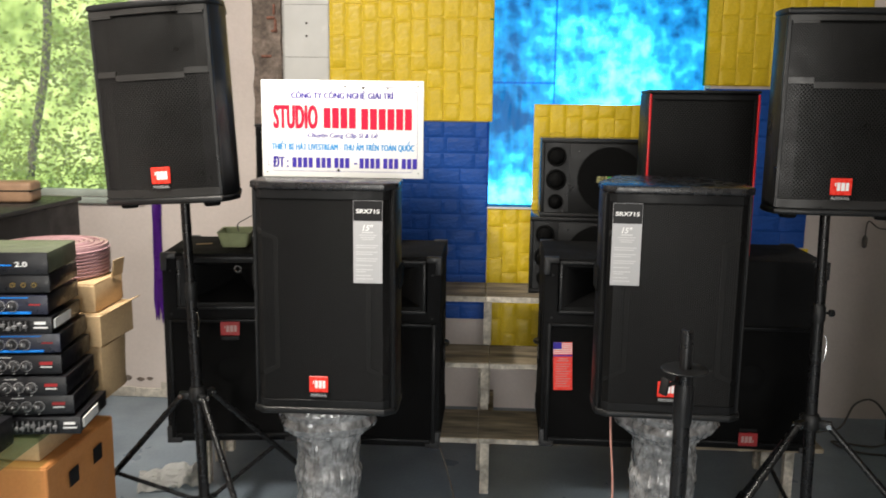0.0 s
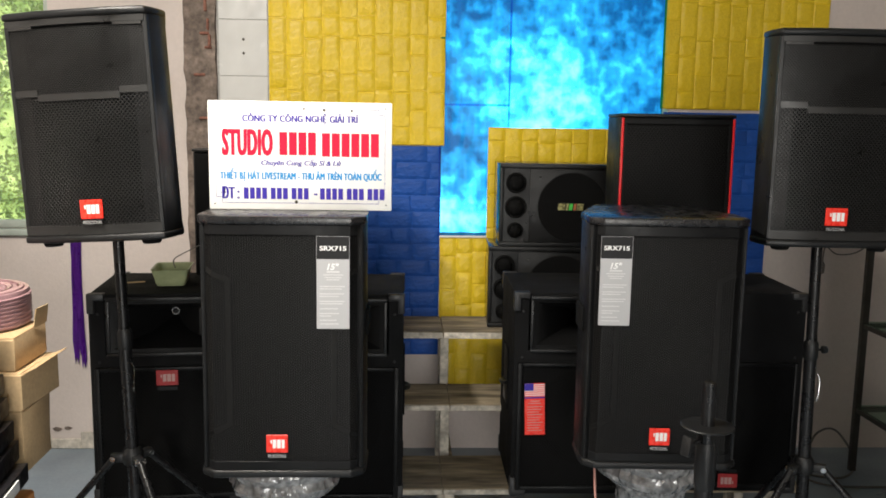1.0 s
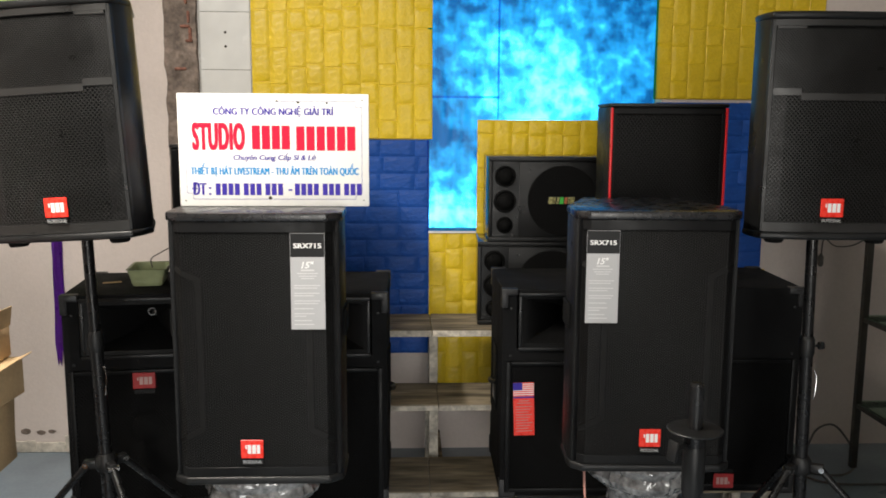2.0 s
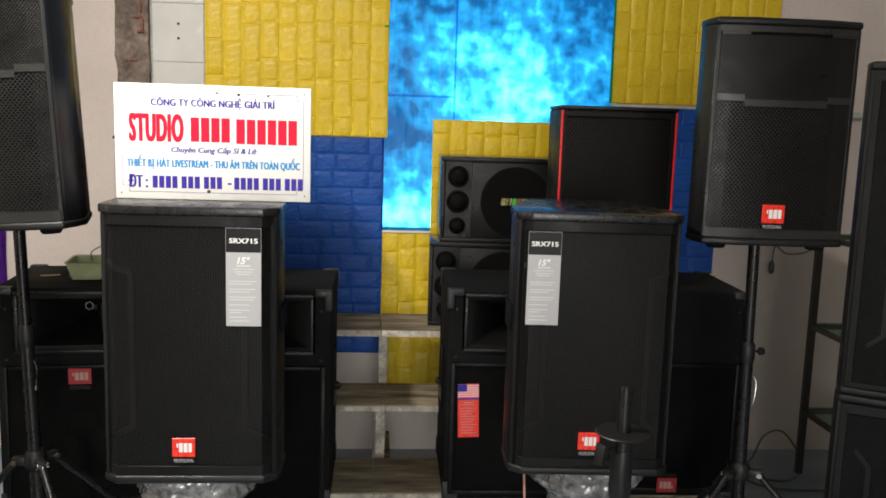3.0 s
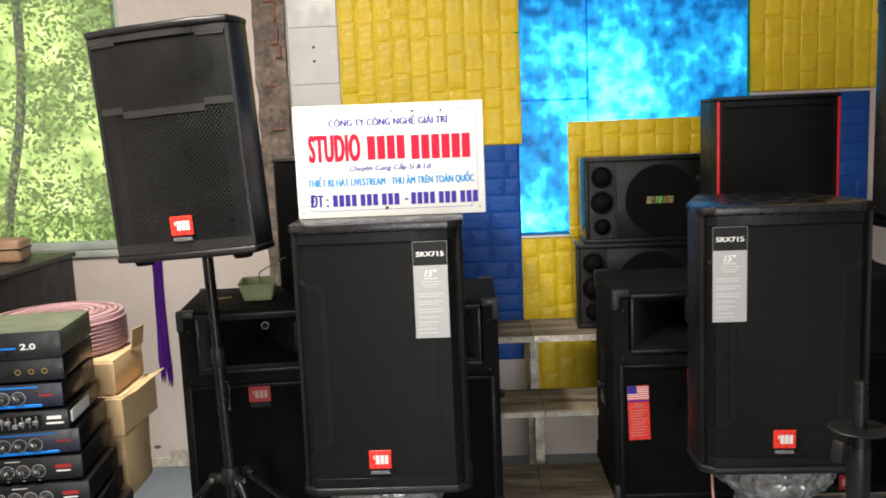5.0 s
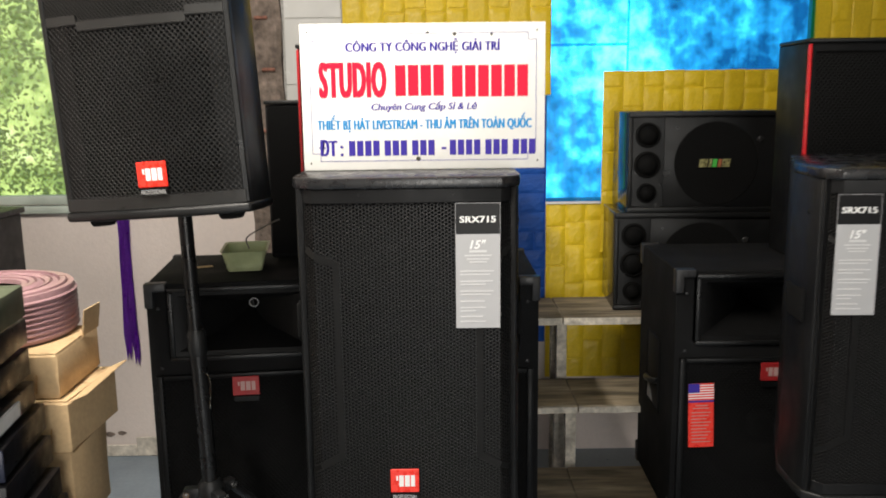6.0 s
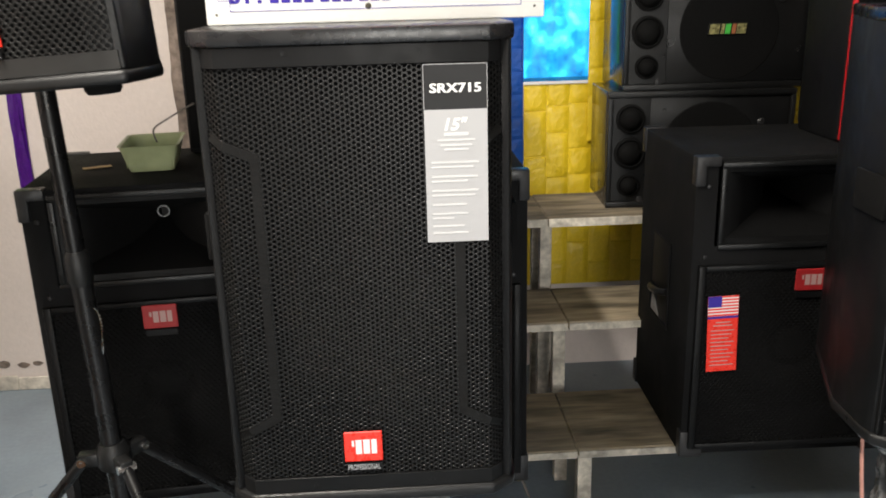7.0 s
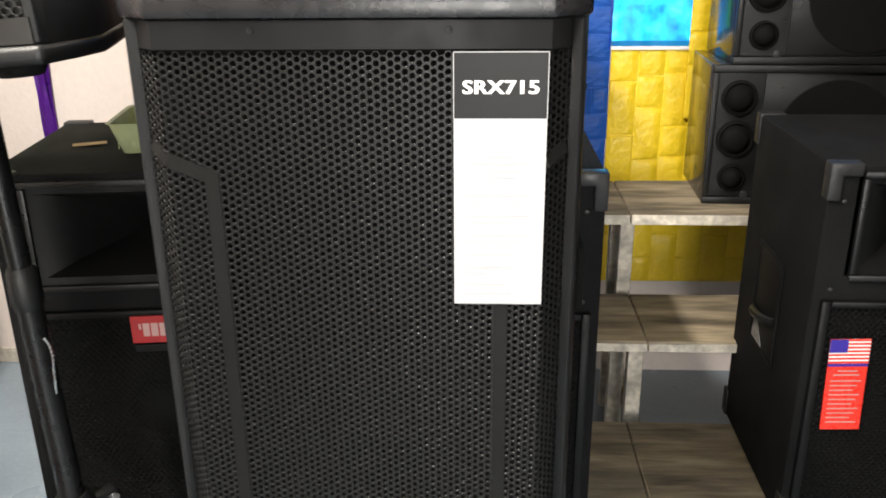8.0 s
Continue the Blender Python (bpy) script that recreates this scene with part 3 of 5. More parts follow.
# ---- foam brick panels ----
def foam_brick(w, h, seed):
    rng = random.Random(seed)
    bm = bmesh.new()
    n = 4
    g = 0.0055
    rim = [(-w / 2, -h / 2), (w / 2, -h / 2), (w / 2, h / 2), (-w / 2, h / 2)]
    low = [bm.verts.new((x * (1 - 0.01), 0.0008, z * (1 - 0.02))) for x, z in rim]
    top = [[bm.verts.new((-w / 2 + g + (w - 2 * g) * i / n, -0.0024 - (rng.uniform(-0.0012, 0.0030) if 0 < i < n and 0 < k < n else rng.uniform(-0.0010, 0.0010)), -h / 2 + g + (h - 2 * g) * k / n)) for i in range(n + 1)] for k in range(n + 1)]
    for k in range(n):
        for i in range(n):
            bm.faces.new((top[k][i], top[k][i + 1], top[k + 1][i + 1], top[k + 1][i]))
    sides = [[top[0][i] for i in range(n + 1)], [top[k][n] for k in range(n + 1)], [top[n][n - i] for i in range(n + 1)], [top[n - k][0] for k in range(n + 1)]]
    for s, edge in enumerate(sides):
        bm.faces.new((low[s], low[(s + 1) % 4], *edge[::-1]))
    bmesh.ops.recalc_face_normals(bm, faces=bm.faces)
    return bm


BRICKS = {}


def foam_panel(x0, x1, z0, z1, mat, label, upright_bricks, seed, y=WALL - 0.002, group="foam brick panels"):
    rng = random.Random(seed)
    panel = whole("foam_panel", box(x0, x1, -0.004, 0, z0, z1, 0.0015, 1), mat, label, "wall panel", pose(0, y, 0), group=group)
    along0, along1, across0, across1 = (z0, z1, x0, x1) if upright_bricks else (x0, x1, z0, z1)
    rows = max(1, round((across1 - across0) / 0.078))
    step = (across1 - across0) / rows
    for r in range(rows):
        a = along0
        long_next = r % 2 == 0
        while along1 - a > 0.03:
            want = 0.155 if long_next or rng.random() < 0.45 else 0.09
            if a == along0 and r % 2:
                want = 0.08
            length = min(want, along1 - a)
            if along1 - a - length < 0.04:
                length = along1 - a
            key = (mat.name, round(step, 3), round(length, 2), rng.randrange(4), upright_bricks)
            if key not in BRICKS:
                w, h = (step, length) if upright_bricks else (length, step)
                BRICKS[key] = mesh_of("brick", foam_brick(w + 0.001, h + 0.001, hash(key[1:4]) % 997), mat, True)
            c, s = a + length / 2, across0 + (r + 0.5) * step
            part("brick", BRICKS[key], None, panel, m=pose(*((s, -0.004, c) if upright_bricks else (c, -0.004, s))))
            a += length
            long_next = not long_next
    return panel


# ---- loudspeakers ----
def badge(parent, x, y, z, w=0.058, h=0.05, mat=RED, word=True, ink=None):
    """A red maker's badge with plain pale shapes in place of the letters, and a strip below."""
    b = part("badge", box(-w / 2, w / 2, -0.003, 0, -h / 2, h / 2, 0.0012, 1), mat, parent, "red maker's badge", pose(x, y, z))
    part("mark", bars([(-w * 0.30, -w * 0.24, h * 0.02, h * 0.22), (-w * 0.20, -w * 0.04, -h * 0.24, h * 0.24), (w * 0.0, w * 0.17, -h * 0.24, h * 0.24), (w * 0.21, w * 0.35, -h * 0.24, h * 0.24)]), ink or WHITE, b, "plain pale shapes", pose(0, -0.003, 0))
    strip = part("strip", box(-w * 0.45, w * 0.45, -0.0025, 0, -h * 0.82, -h * 0.56, 0), BLACKLABEL, b, "black strip with silver word")
    if word:
        part("word", lettering("PROFESSIONAL", w * 0.84, h * 0.18, BADGE), None, b, "silver word", pose(0, -0.0026, -h * 0.69))
    return b


SRX_W, SRX_D, SRX_H = 0.425, 0.42, 0.715


def srx_outline(grow=0.0):
    half = SRX_W / 2 + grow
    return [(-0.187 - grow, -0.002 - grow), (0.187 + grow, -0.002 - grow), (half + 0.008, 0.026), (half + 0.012, 0.06), (half + 0.012, 0.16), (0.14 + grow, SRX_D + grow), (-0.14 - grow, SRX_D + grow), (-half - 0.012, 0.16), (-half - 0.012, 0.06), (-half - 0.008, 0.026)]


SRX_GRILLE = perforated("punched_grille", -0.208, 0.208, 0.049, 0.664, 0.0132, 0.0038, 0.00275, fold=0.182, slope=0.75, thick=0.0012, round_hole=True)


def stripe(points, w):
    # flat solid band on the grille, along points in x and z
    pts = [Vector((x, 0, z)) for x, z in points]

    def back(v):
        over = max(abs(v.x) - 0.182, 0)
        return (v.x - math.copysign(over * 0.268, v.x), over * 0.68)
    bm = bmesh.new()
    rows = []
    for i, p in enumerate(pts):
        d1, d2 = (p - pts[max(i - 1, 0)]), (pts[min(i + 1, len(pts) - 1)] - p)
        d1, d2 = (d1 if d1.length else d2).normalized(), (d2 if d2.length else d1).normalized()
        n1, n2 = Vector((-d1.z, 0, d1.x)), Vector((-d2.z, 0, d2.x))
        mitre = (n1 + n2).normalized()
        mitre *= w / 2 / max(mitre.dot(n1), 0.5)
        y = back(p)[1]
        rows.append([bm.verts.new((back(q)[0], y + dy, q.z)) for q, dy in ((p + mitre, -0.0012), (p - mitre, -0.0012), (p - mitre, 0.002), (p + mitre, 0.002))])
    for a, b in zip(rows, rows[1:]):
        for k in range(3):
            n = (k + 3) % 4
            bm.faces.new((a[n], b[n], b[k], a[k]))
    bmesh.ops.recalc_face_normals(bm, faces=bm.faces)
    return bm


def srx_speaker(m, label_x, badge_x, label):
    s = thing("pa_speaker", label, "loudspeaker", m, group="two-way speakers on columns")
    body = [(x * 0.985, y) for x, y in srx_outline()]
    body[0], body[1] = (-SRX_W / 2 + 0.012, 0.028), (SRX_W / 2 - 0.012, 0.028)
    body[2], body[9] = (SRX_W / 2 + 0.003, 0.030), (-SRX_W / 2 - 0.003, 0.030)
    part("cabinet", prism(body, 0.018, SRX_H - 0.02, 0.003), BLACK, s)
    part("top_cap", prism(srx_outline(0.0), SRX_H - 0.022, SRX_H, 0.0045, 2), CAP, s, "moulded top edge")
    part("bottom_cap", prism(srx_outline(0.0), 0.0, 0.022, 0.007, 3), PLASTIC, s, "moulded bottom edge")
    for sx in (-1, 1):
        part("side_rail", prism(sorted_poly([(sx * 0.2125, 0.018), (sx * 0.2125, 0.029), (sx * 0.200, 0.029), (sx * 0.2015, 0.0225)]), 0.0225, SRX_H - 0.0225, 0.0015, 1), BLACK, s)
    g = part("grille", SRX_GRILLE, None, s, "honeycomb punched steel grille", pose(0, 0.004, 0))
    for z0, z1 in ((0.6655, SRX_H - 0.0225), (0.0225, 0.047)):
        part("grille_border", prism([(-0.202, 0.021), (-0.1825, 0.002), (0.1825, 0.002), (0.202, 0.021), (0.199, 0.024), (0.181, 0.007), (-0.181, 0.007), (-0.199, 0.024)], z0, z1, 0.0008, 1), STEEL, s)
    part("grille_foam", box(-0.198, 0.198, 0.0245, 0.0275, 0.03, 0.675, 0), FOAM, s)
    for sx in (-1, 1):
        part("grille_rib", stripe([(sx * 0.206, 0.575), (sx * 0.182, 0.563), (sx * 0.140, 0.545), (sx * 0.140, 0.150), (sx * 0.182, 0.128), (sx * 0.206, 0.116)], 0.014), BAND, s, "plain band pressed in the grille", pose(0, 0.004, 0))
    for sx, z in ((-0.09, 0.683), (0.09, 0.683), (-0.09, 0.034), (0.09, 0.034)):
        part("screw", moved(lathe([(0.0034, 0), (0.0032, 0.0006), (0.0014, 0.0004)], 12, "Y"), pose(sx, 0.002, z)), STEEL, s)
    lab = part("label", box(-0.0435, 0.0435, -0.0008, 0, 0.603, 0.664, 0), BLACKLABEL, s, "black and silver model label", pose(label_x, 0.0025, 0))
    part("model_number", lettering("SRX715", 0.069, 0.0126, WHITE, bold=0.012, heavy=0.0006, gap=1.06), None, lab, "white model number", pose(0, -0.0009, 0.632))
    part("edge_line", bars([(-0.0435, 0.0435, 0.6632, 0.664), (-0.0435, -0.0428, 0.603, 0.664), (0.0428, 0.0435, 0.603, 0.664)]), GREYLABEL, lab, "thin silver outline", pose(0, -0.0005, 0))
    part("grey_field", box(-0.0432, 0.0432, -0.001, 0, 0.416, 0.603, 0), GREYLABEL, lab, "silver grey specification field")
    part("size_mark", lettering('15"', 0.032, 0.018, WHITE, shear=0.25, bold=0.03), None, lab, "white size mark", pose(0, -0.0011, 0.583))
    part("type_mark", bars([(-0.017, 0.017, 0.5670, 0.5715)]), SPEC, lab, "small unreadable white print", pose(0, -0.0011, 0))
    rows = [(-0.026, 0.026, 0.5600), (-0.022, 0.022, 0.5530), (-0.017, 0.017, 0.5470)]
    for k, (z, w) in enumerate(((0.529, 0.066), (0.5225, 0.058), (0.509, 0.064), (0.5025, 0.05), (0.489, 0.065), (0.4825, 0.06), (0.469, 0.048), (0.456, 0.05), (0.4495, 0.03), (0.438, 0.044), (0.428, 0.05))):
        rows.append((-0.035, -0.035 + w, z))
    for x0, x1, z in rows:
        part("print_bar", bars([(x0, x1, z, z + 0.0024)]), SPEC, lab, "unreadable white print", pose(0, -0.0011, 0))
    badge(s, badge_x, 0.001, 0.098)
    for sx in (-1, 1):
        part("handle_cup", moved(box(-0.004, 0.004, -0.05, 0.05, -0.035, 0.035, 0.003), pose(sx * 0.2250, 0.11, 0.42)), FOAM, s, "recessed carrying handle")
        part("cap_screw", moved(lathe([(0.006, 0), (0.006, 0.002), (0.003, 0.003)], 10), pose(sx * 0.2205, 0.075, 0.62, 0, sx * 90, 0)), STEEL, s)
    return s


def sorted_poly(p):
    cx, cy = sum(a for a, _ in p) / len(p), sum(b for _, b in p) / len(p)
    return sorted(p, key=lambda q: math.atan2(q[1] - cy, q[0] - cx))


srx_speaker(pose(-0.4895, 2.47, 0.580), 0.137, -0.014, "black two-way speaker with honeycomb grille carrying a sign")
srx_speaker(pose(0.5630, 2.52, 0.580, 0, 0, -2.5), -0.149, -0.006, "black two-way speaker with honeycomb grille on wrapped column")


# speakers on tripods: moulded cabinet, bowed grille in two fields
PRX_W, PRX_H = 0.408, 0.603
PRX_SHEET = material("grey_black_punched_sheet", (0.0105, 0.0104, 0.0102), 0.38, spec=0.32, stain=0.25, stain_scale=7)
PRX_BAND = material("smooth_grey_black_sheet", (0.016, 0.0158, 0.0153), 0.36, spec=0.4, stain=0.2, stain_scale=7)
PRX_UP = perforated("fine_grille", -0.186, 0.186, 0.391, 0.560, 0.0082, 0.0047, 0.0024, skip=lambda x, z: (z < 0.404 and abs(x) > 0.110), bow=0.022, mat=PRX_SHEET)
PRX_LOW = perforated("coarse_grille", -0.186, 0.186, 0.046, 0.385, 0.0108, 0.0062, 0.0036, skip=lambda x, z: (z > 0.372 and abs(x) < 0.110), bow=0.022, mat=PRX_SHEET)


def bowed(x0, x1, z0, z1, half, bow, y0, y1, n=10):
    bm = bmesh.new()
    pts = [(x0 + (x1 - x0) * i / n) for i in range(n + 1)]
    f = [(x, y0 - bow * (1 - (x / half) ** 2)) for x in pts]
    r = [(x, y1 - bow * (1 - (x / half) ** 2)) for x in reversed(pts)]
    bm.free()
    return prism(f + r, z0, z1, 0)


def prx_speaker(m, label, badge_x):
    s = thing("stand_speaker", label, "loudspeaker", m, group="speakers on tripod stands")
    w = PRX_W / 2
    # front corners cut back, sides tapering to a narrow rear
    side = [(-0.194, 0.0), (-w, 0.045), (-w, 0.09), (-0.11, 0.30), (0.11, 0.30), (w, 0.09), (w, 0.045), (0.194, 0.0)]
    part("cabinet", prism(side, 0.012, PRX_H - 0.012, 0.010, 3), PLASTIC, s)
    rim = [(-0.197, -0.010), (-0.10, -0.030), (0.10, -0.030), (0.197, -0.010), (w + 0.002, 0.043), (w + 0.002, 0.092), (0.113, 0.303), (-0.113, 0.303), (-w - 0.002, 0.092), (-w - 0.002, 0.043)][::-1]
    part("top_cap", prism(rim, PRX_H - 0.02, PRX_H, 0.008, 3), PLASTIC, s, "moulded lid")
    part("bottom_cap", prism(rim, 0, 0.02, 0.007, 3), PLASTIC, s, "moulded base")
    part("upper_grille", PRX_UP, None, s, "finely punched grille", pose(0, -0.003, 0))
    part("lower_grille", PRX_LOW, None, s, "coarsely punched grille", pose(0, -0.003, 0))
    part("grille_foam", bowed(-0.186, 0.186, 0.022, PRX_H - 0.022, 0.186, 0.020, 0.008, 0.011), FOAM, s)
    half = 0.186
    border = [bowed(-0.189, 0.189, PRX_H - 0.037, PRX_H - 0.021, half + 0.03, 0.024, -0.002, 0.006), bowed(-0.189, 0.189, 0.021, 0.046, half + 0.03, 0.024, -0.002, 0.006)]
    for edge in border:
        part("grille_border", edge, PRX_BAND, s)
    for sx in (-1, 1):
        part("grille_tab", bowed(min(sx * 0.11, sx * 0.182), max(sx * 0.11, sx * 0.182), PRX_H - 0.045, PRX_H - 0.0375, half + 0.03, 0.024, -0.002, 0.004, 4), PRX_BAND, s)
    step = [bowed(-0.186, -0.112, 0.386, 0.404, half, 0.024, -0.0035, 0.004, 4), bowed(-0.112, 0.112, 0.373, 0.391, half, 0.024, -0.0035, 0.004, 8), bowed(0.112, 0.186, 0.386, 0.404, half, 0.024, -0.0035, 0.004, 4)]
    part("stepped_band", join(*step), PRX_BAND, s, "stepped plain band between the grille fields")
    for sx in (-1, 1):
        part("side_rim", prism(sorted_poly([(sx * 0.183, -0.0065), (sx * 0.195, -0.0035), (sx * 0.196, 0.012), (sx * 0.183, 0.012)]), 0.0205, PRX_H - 0.0205, 0.002, 1), PLASTIC, s, "plain moulded edge beside the grille")
    badge(s, badge_x, -0.0285, 0.088, 0.062, 0.05)
    for sx in (-1, 1):
        part("foot", moved(lathe([(0.022, 0), (0.026, 0.006), (0.026, 0.014)], 16), pose(sx * 0.14, 0.03, -0.0135)), FOAM, s, "rubber foot")
    return s


def tripod(x, y, top, hub, turns, label, lean=0.0, knob=0):
    t = thing("speaker_stand", label, "speaker stand", pose(x, y, 0, 0, lean, 0), group="tripod stands")
    part("lower_tube", tube([(0, 0, 0.10), (0, 0, hub + 0.36)], 0.018, 16), TUBE, t)
    part("upper_tube", tube([(0, 0, hub + 0.34), (0, 0, top)], 0.0155, 16), TUBE, t)
    col = part("collar", lathe([(0.0185, -0.03), (0.0215, -0.02), (0.0215, 0.02), (0.0165, 0.03)], 16), PLASTIC, t, m=pose(0, 0, hub + 0.36))
    part("knob", join(tube([(0.02, 0, 0), (0.036, 0, 0)], 0.004, 8), moved(lathe([(0.011, -0.007), (0.013, 0), (0.011, 0.007)], 7), pose(0.041, 0, 0, 0, 90, 0))), PLASTIC, col, m=pose(0, 0, 0, 0, 0, knob))
    pin = part("safety_pin", tube(smooth_path([(0.018, -0.012, 0.05), (0.026, -0.014, 0.03), (0.022, -0.016, -0.02), (0.018, -0.012, -0.035)], 4), 0.0016, 6), CHROME, t, "steel safety pin", pose(0, 0, hub + 0.24))
    part("hub", join(lathe([(0.026, -0.02), (0.03, -0.012), (0.03, 0.016), (0.022, 0.03)], 18), *[moved(box(0.02, 0.062, -0.012, 0.012, -0.014, 0.012, 0.004), pose(0, 0, 0, 0, 0, a)) for a in turns]), PLASTIC, t, m=pose(0, 0, hub))
    part("lower_hub", join(lathe([(0.022, -0.012), (0.026, 0), (0.022, 0.012)], 16), *[moved(box(0.018, 0.045, -0.008, 0.008, -0.008, 0.008, 0.002), pose(0, 0, 0, 0, 0, a)) for a in turns]), PLASTIC, t, m=pose(0, 0, 0.17))
    for a in turns:
        leg = part("leg", tube([(0.055, 0, hub - 0.004), (0.53, 0, 0.022)], 0.0105, 12), TUBE, t, m=pose(0, 0, 0, 0, 0, a))
        part("rubber_foot", tube([(0.505, 0, 0.05), (0.545, 0, 0.004)], 0.015, 12), FOAM, leg)
        part("bolt", moved(lathe([(0.008, -0.016), (0.009, 0), (0.008, 0.016)], 10), pose(0.055, 0, hub - 0.002, 90, 0, 0)), CHROME, leg, "bright bolt head")
        part("strut", tube([(0.04, 0, 0.17), (0.30, 0, 0.27)], 0.0075, 10), TUBE, t, m=pose(0, 0, 0, 0, 0, a))
    return t


prx_speaker(pose(-0.989, 2.553, 1.214, 0, -3.6, -8.5), "black moulded speaker leaning slightly on a tripod stand", 0.010)
prx_speaker(pose(1.053, 2.60, 1.212, 0, 0.3, -1.6), "black moulded speaker with two-field grille on tripod", -0.012)
tripod(-0.952, 2.715, 1.225, 0.545, (183, -52, 50), "black steel tripod speaker stand with bright bolts", -1.7, 120)
tripod(1.058, 2.66, 1.23, 0.535, (207, -27, 95), "black steel tripod speaker stand with bright bolts", -1.0)


# bare stand in front, with a disc
def bare_stand():
    t = thing("pole_stand", "bare black steel pole stand with round disc", "speaker stand", pose(0.458, 1.90, 0))
    part("tube", tube([(0, 0, 0.02), (0, 0, 0.93)], 0.0190, 20), TUBE, t)
    part("spigot", join(tube([(0, 0, 0.93), (0, 0, 1.022)], 0.0142, 20), lathe([(0.0142, 1.020), (0.012, 1.027), (0.004, 1.027)], 20)), TUBE, t)
    part("disc", lathe([(0.020, 0.924), (0.052, 0.932), (0.054, 0.934), (0.052, 0.936), (0.015, 0.937)], 32), PLASTIC, t)
    part("wing_knob", join(tube([(-0.02, -0.01, 0.905), (-0.05, -0.025, 0.900)], 0.005, 8), moved(box(-0.004, 0.004, -0.012, 0.012, -0.02, 0.02, 0.003), pose(-0.05, -0.025, 0.900, 0, 10, 30))), PLASTIC, t)
    part("sleeve", lathe([(0.0195, 0.80), (0.0215, 0.81), (0.0215, 0.885), (0.0200, 0.90)], 20), PLASTIC, t)
    part("base", lathe([(0.17, 0.0), (0.175, 0.006), (0.16, 0.014), (0.03, 0.03), (0.026, 0.05)], 36), TUBE, t)


bare_stand()


# ---- wrapped columns under the two-way speakers ----
def wrapped_column(x, y, seed, label):
    c = thing("column_pedestal", label, "pedestal", pose(x, y, 0, 0, 0, seed * 17), group="wrapped column pedestals")
    core = [(0.15, 0), (0.15, 0.05), (0.125, 0.07), (0.13, 0.10), (0.098, 0.12), (0.092, 0.46), (0.10, 0.49), (0.115, 0.52), (0.125, 0.55), (0.125, 0.578)]
    part("column", lathe(core, 28), WRAPCORE, c, "pale moulded column")
    profile = [(0.165, 0.002), (0.165, 0.05), (0.14, 0.075), (0.145, 0.105), (0.110, 0.13), (0.099, 0.20), (0.097, 0.36), (0.098, 0.44), (0.108, 0.462), (0.140, 0.482), (0.152, 0.505), (0.143, 0.528), (0.155, 0.552), (0.150, 0.573)]
    bm = bmesh.new()
    n, steps = 120, 8
    prof = []
    for (r0, z0), (r1, z1) in zip(profile, profile[1:]):
        prof += [(r0 + (r1 - r0) * k / steps, z0 + (z1 - z0) * k / steps) for k in range(steps)]
    prof.append(profile[-1])
    rings = []
    for r, z in prof:
        ring = []
        for i in range(n):
            a = 2 * math.pi * i / n
            square = 1 + (0.10 if z > 0.45 else 0.0) * abs(math.sin(2 * a)) ** 2
            p = Vector((math.cos(a) * 7, math.sin(a) * 7, z * 16 + seed * 9))
            crumple = noise.noise(p * 2.2) * 0.003 + abs(noise.noise(Vector((p.x * 5.5, p.y * 5.5, p.z * 1.6)))) * 0.011 + (0.006 if int(z * 34) % 5 == 0 and z < 0.42 else 0.0) + abs(math.sin(a * 9 + 7 * noise.noise(p * 0.4))) * 0.003
            rr = r * square + crumple
            ring.append(bm.verts.new((rr * math.cos(a), rr * math.sin(a), z)))
        rings.append(ring)
    for a, b in zip(rings, rings[1:]):
        for i in range(n):
            bm.faces.new((a[i], a[(i + 1) % n], b[(i + 1) % n], b[i]))
    ob = part("stretch_film", bm, WRAP, c, "crumpled clear stretch film")
    return c


wrapped_column(-0.515, 2.675, 1, "column pedestal wrapped in crumpled plastic under a speaker")
wrapped_column(0.605, 2.735, 2, "column pedestal wrapped in crumpled plastic beside a pole stand")


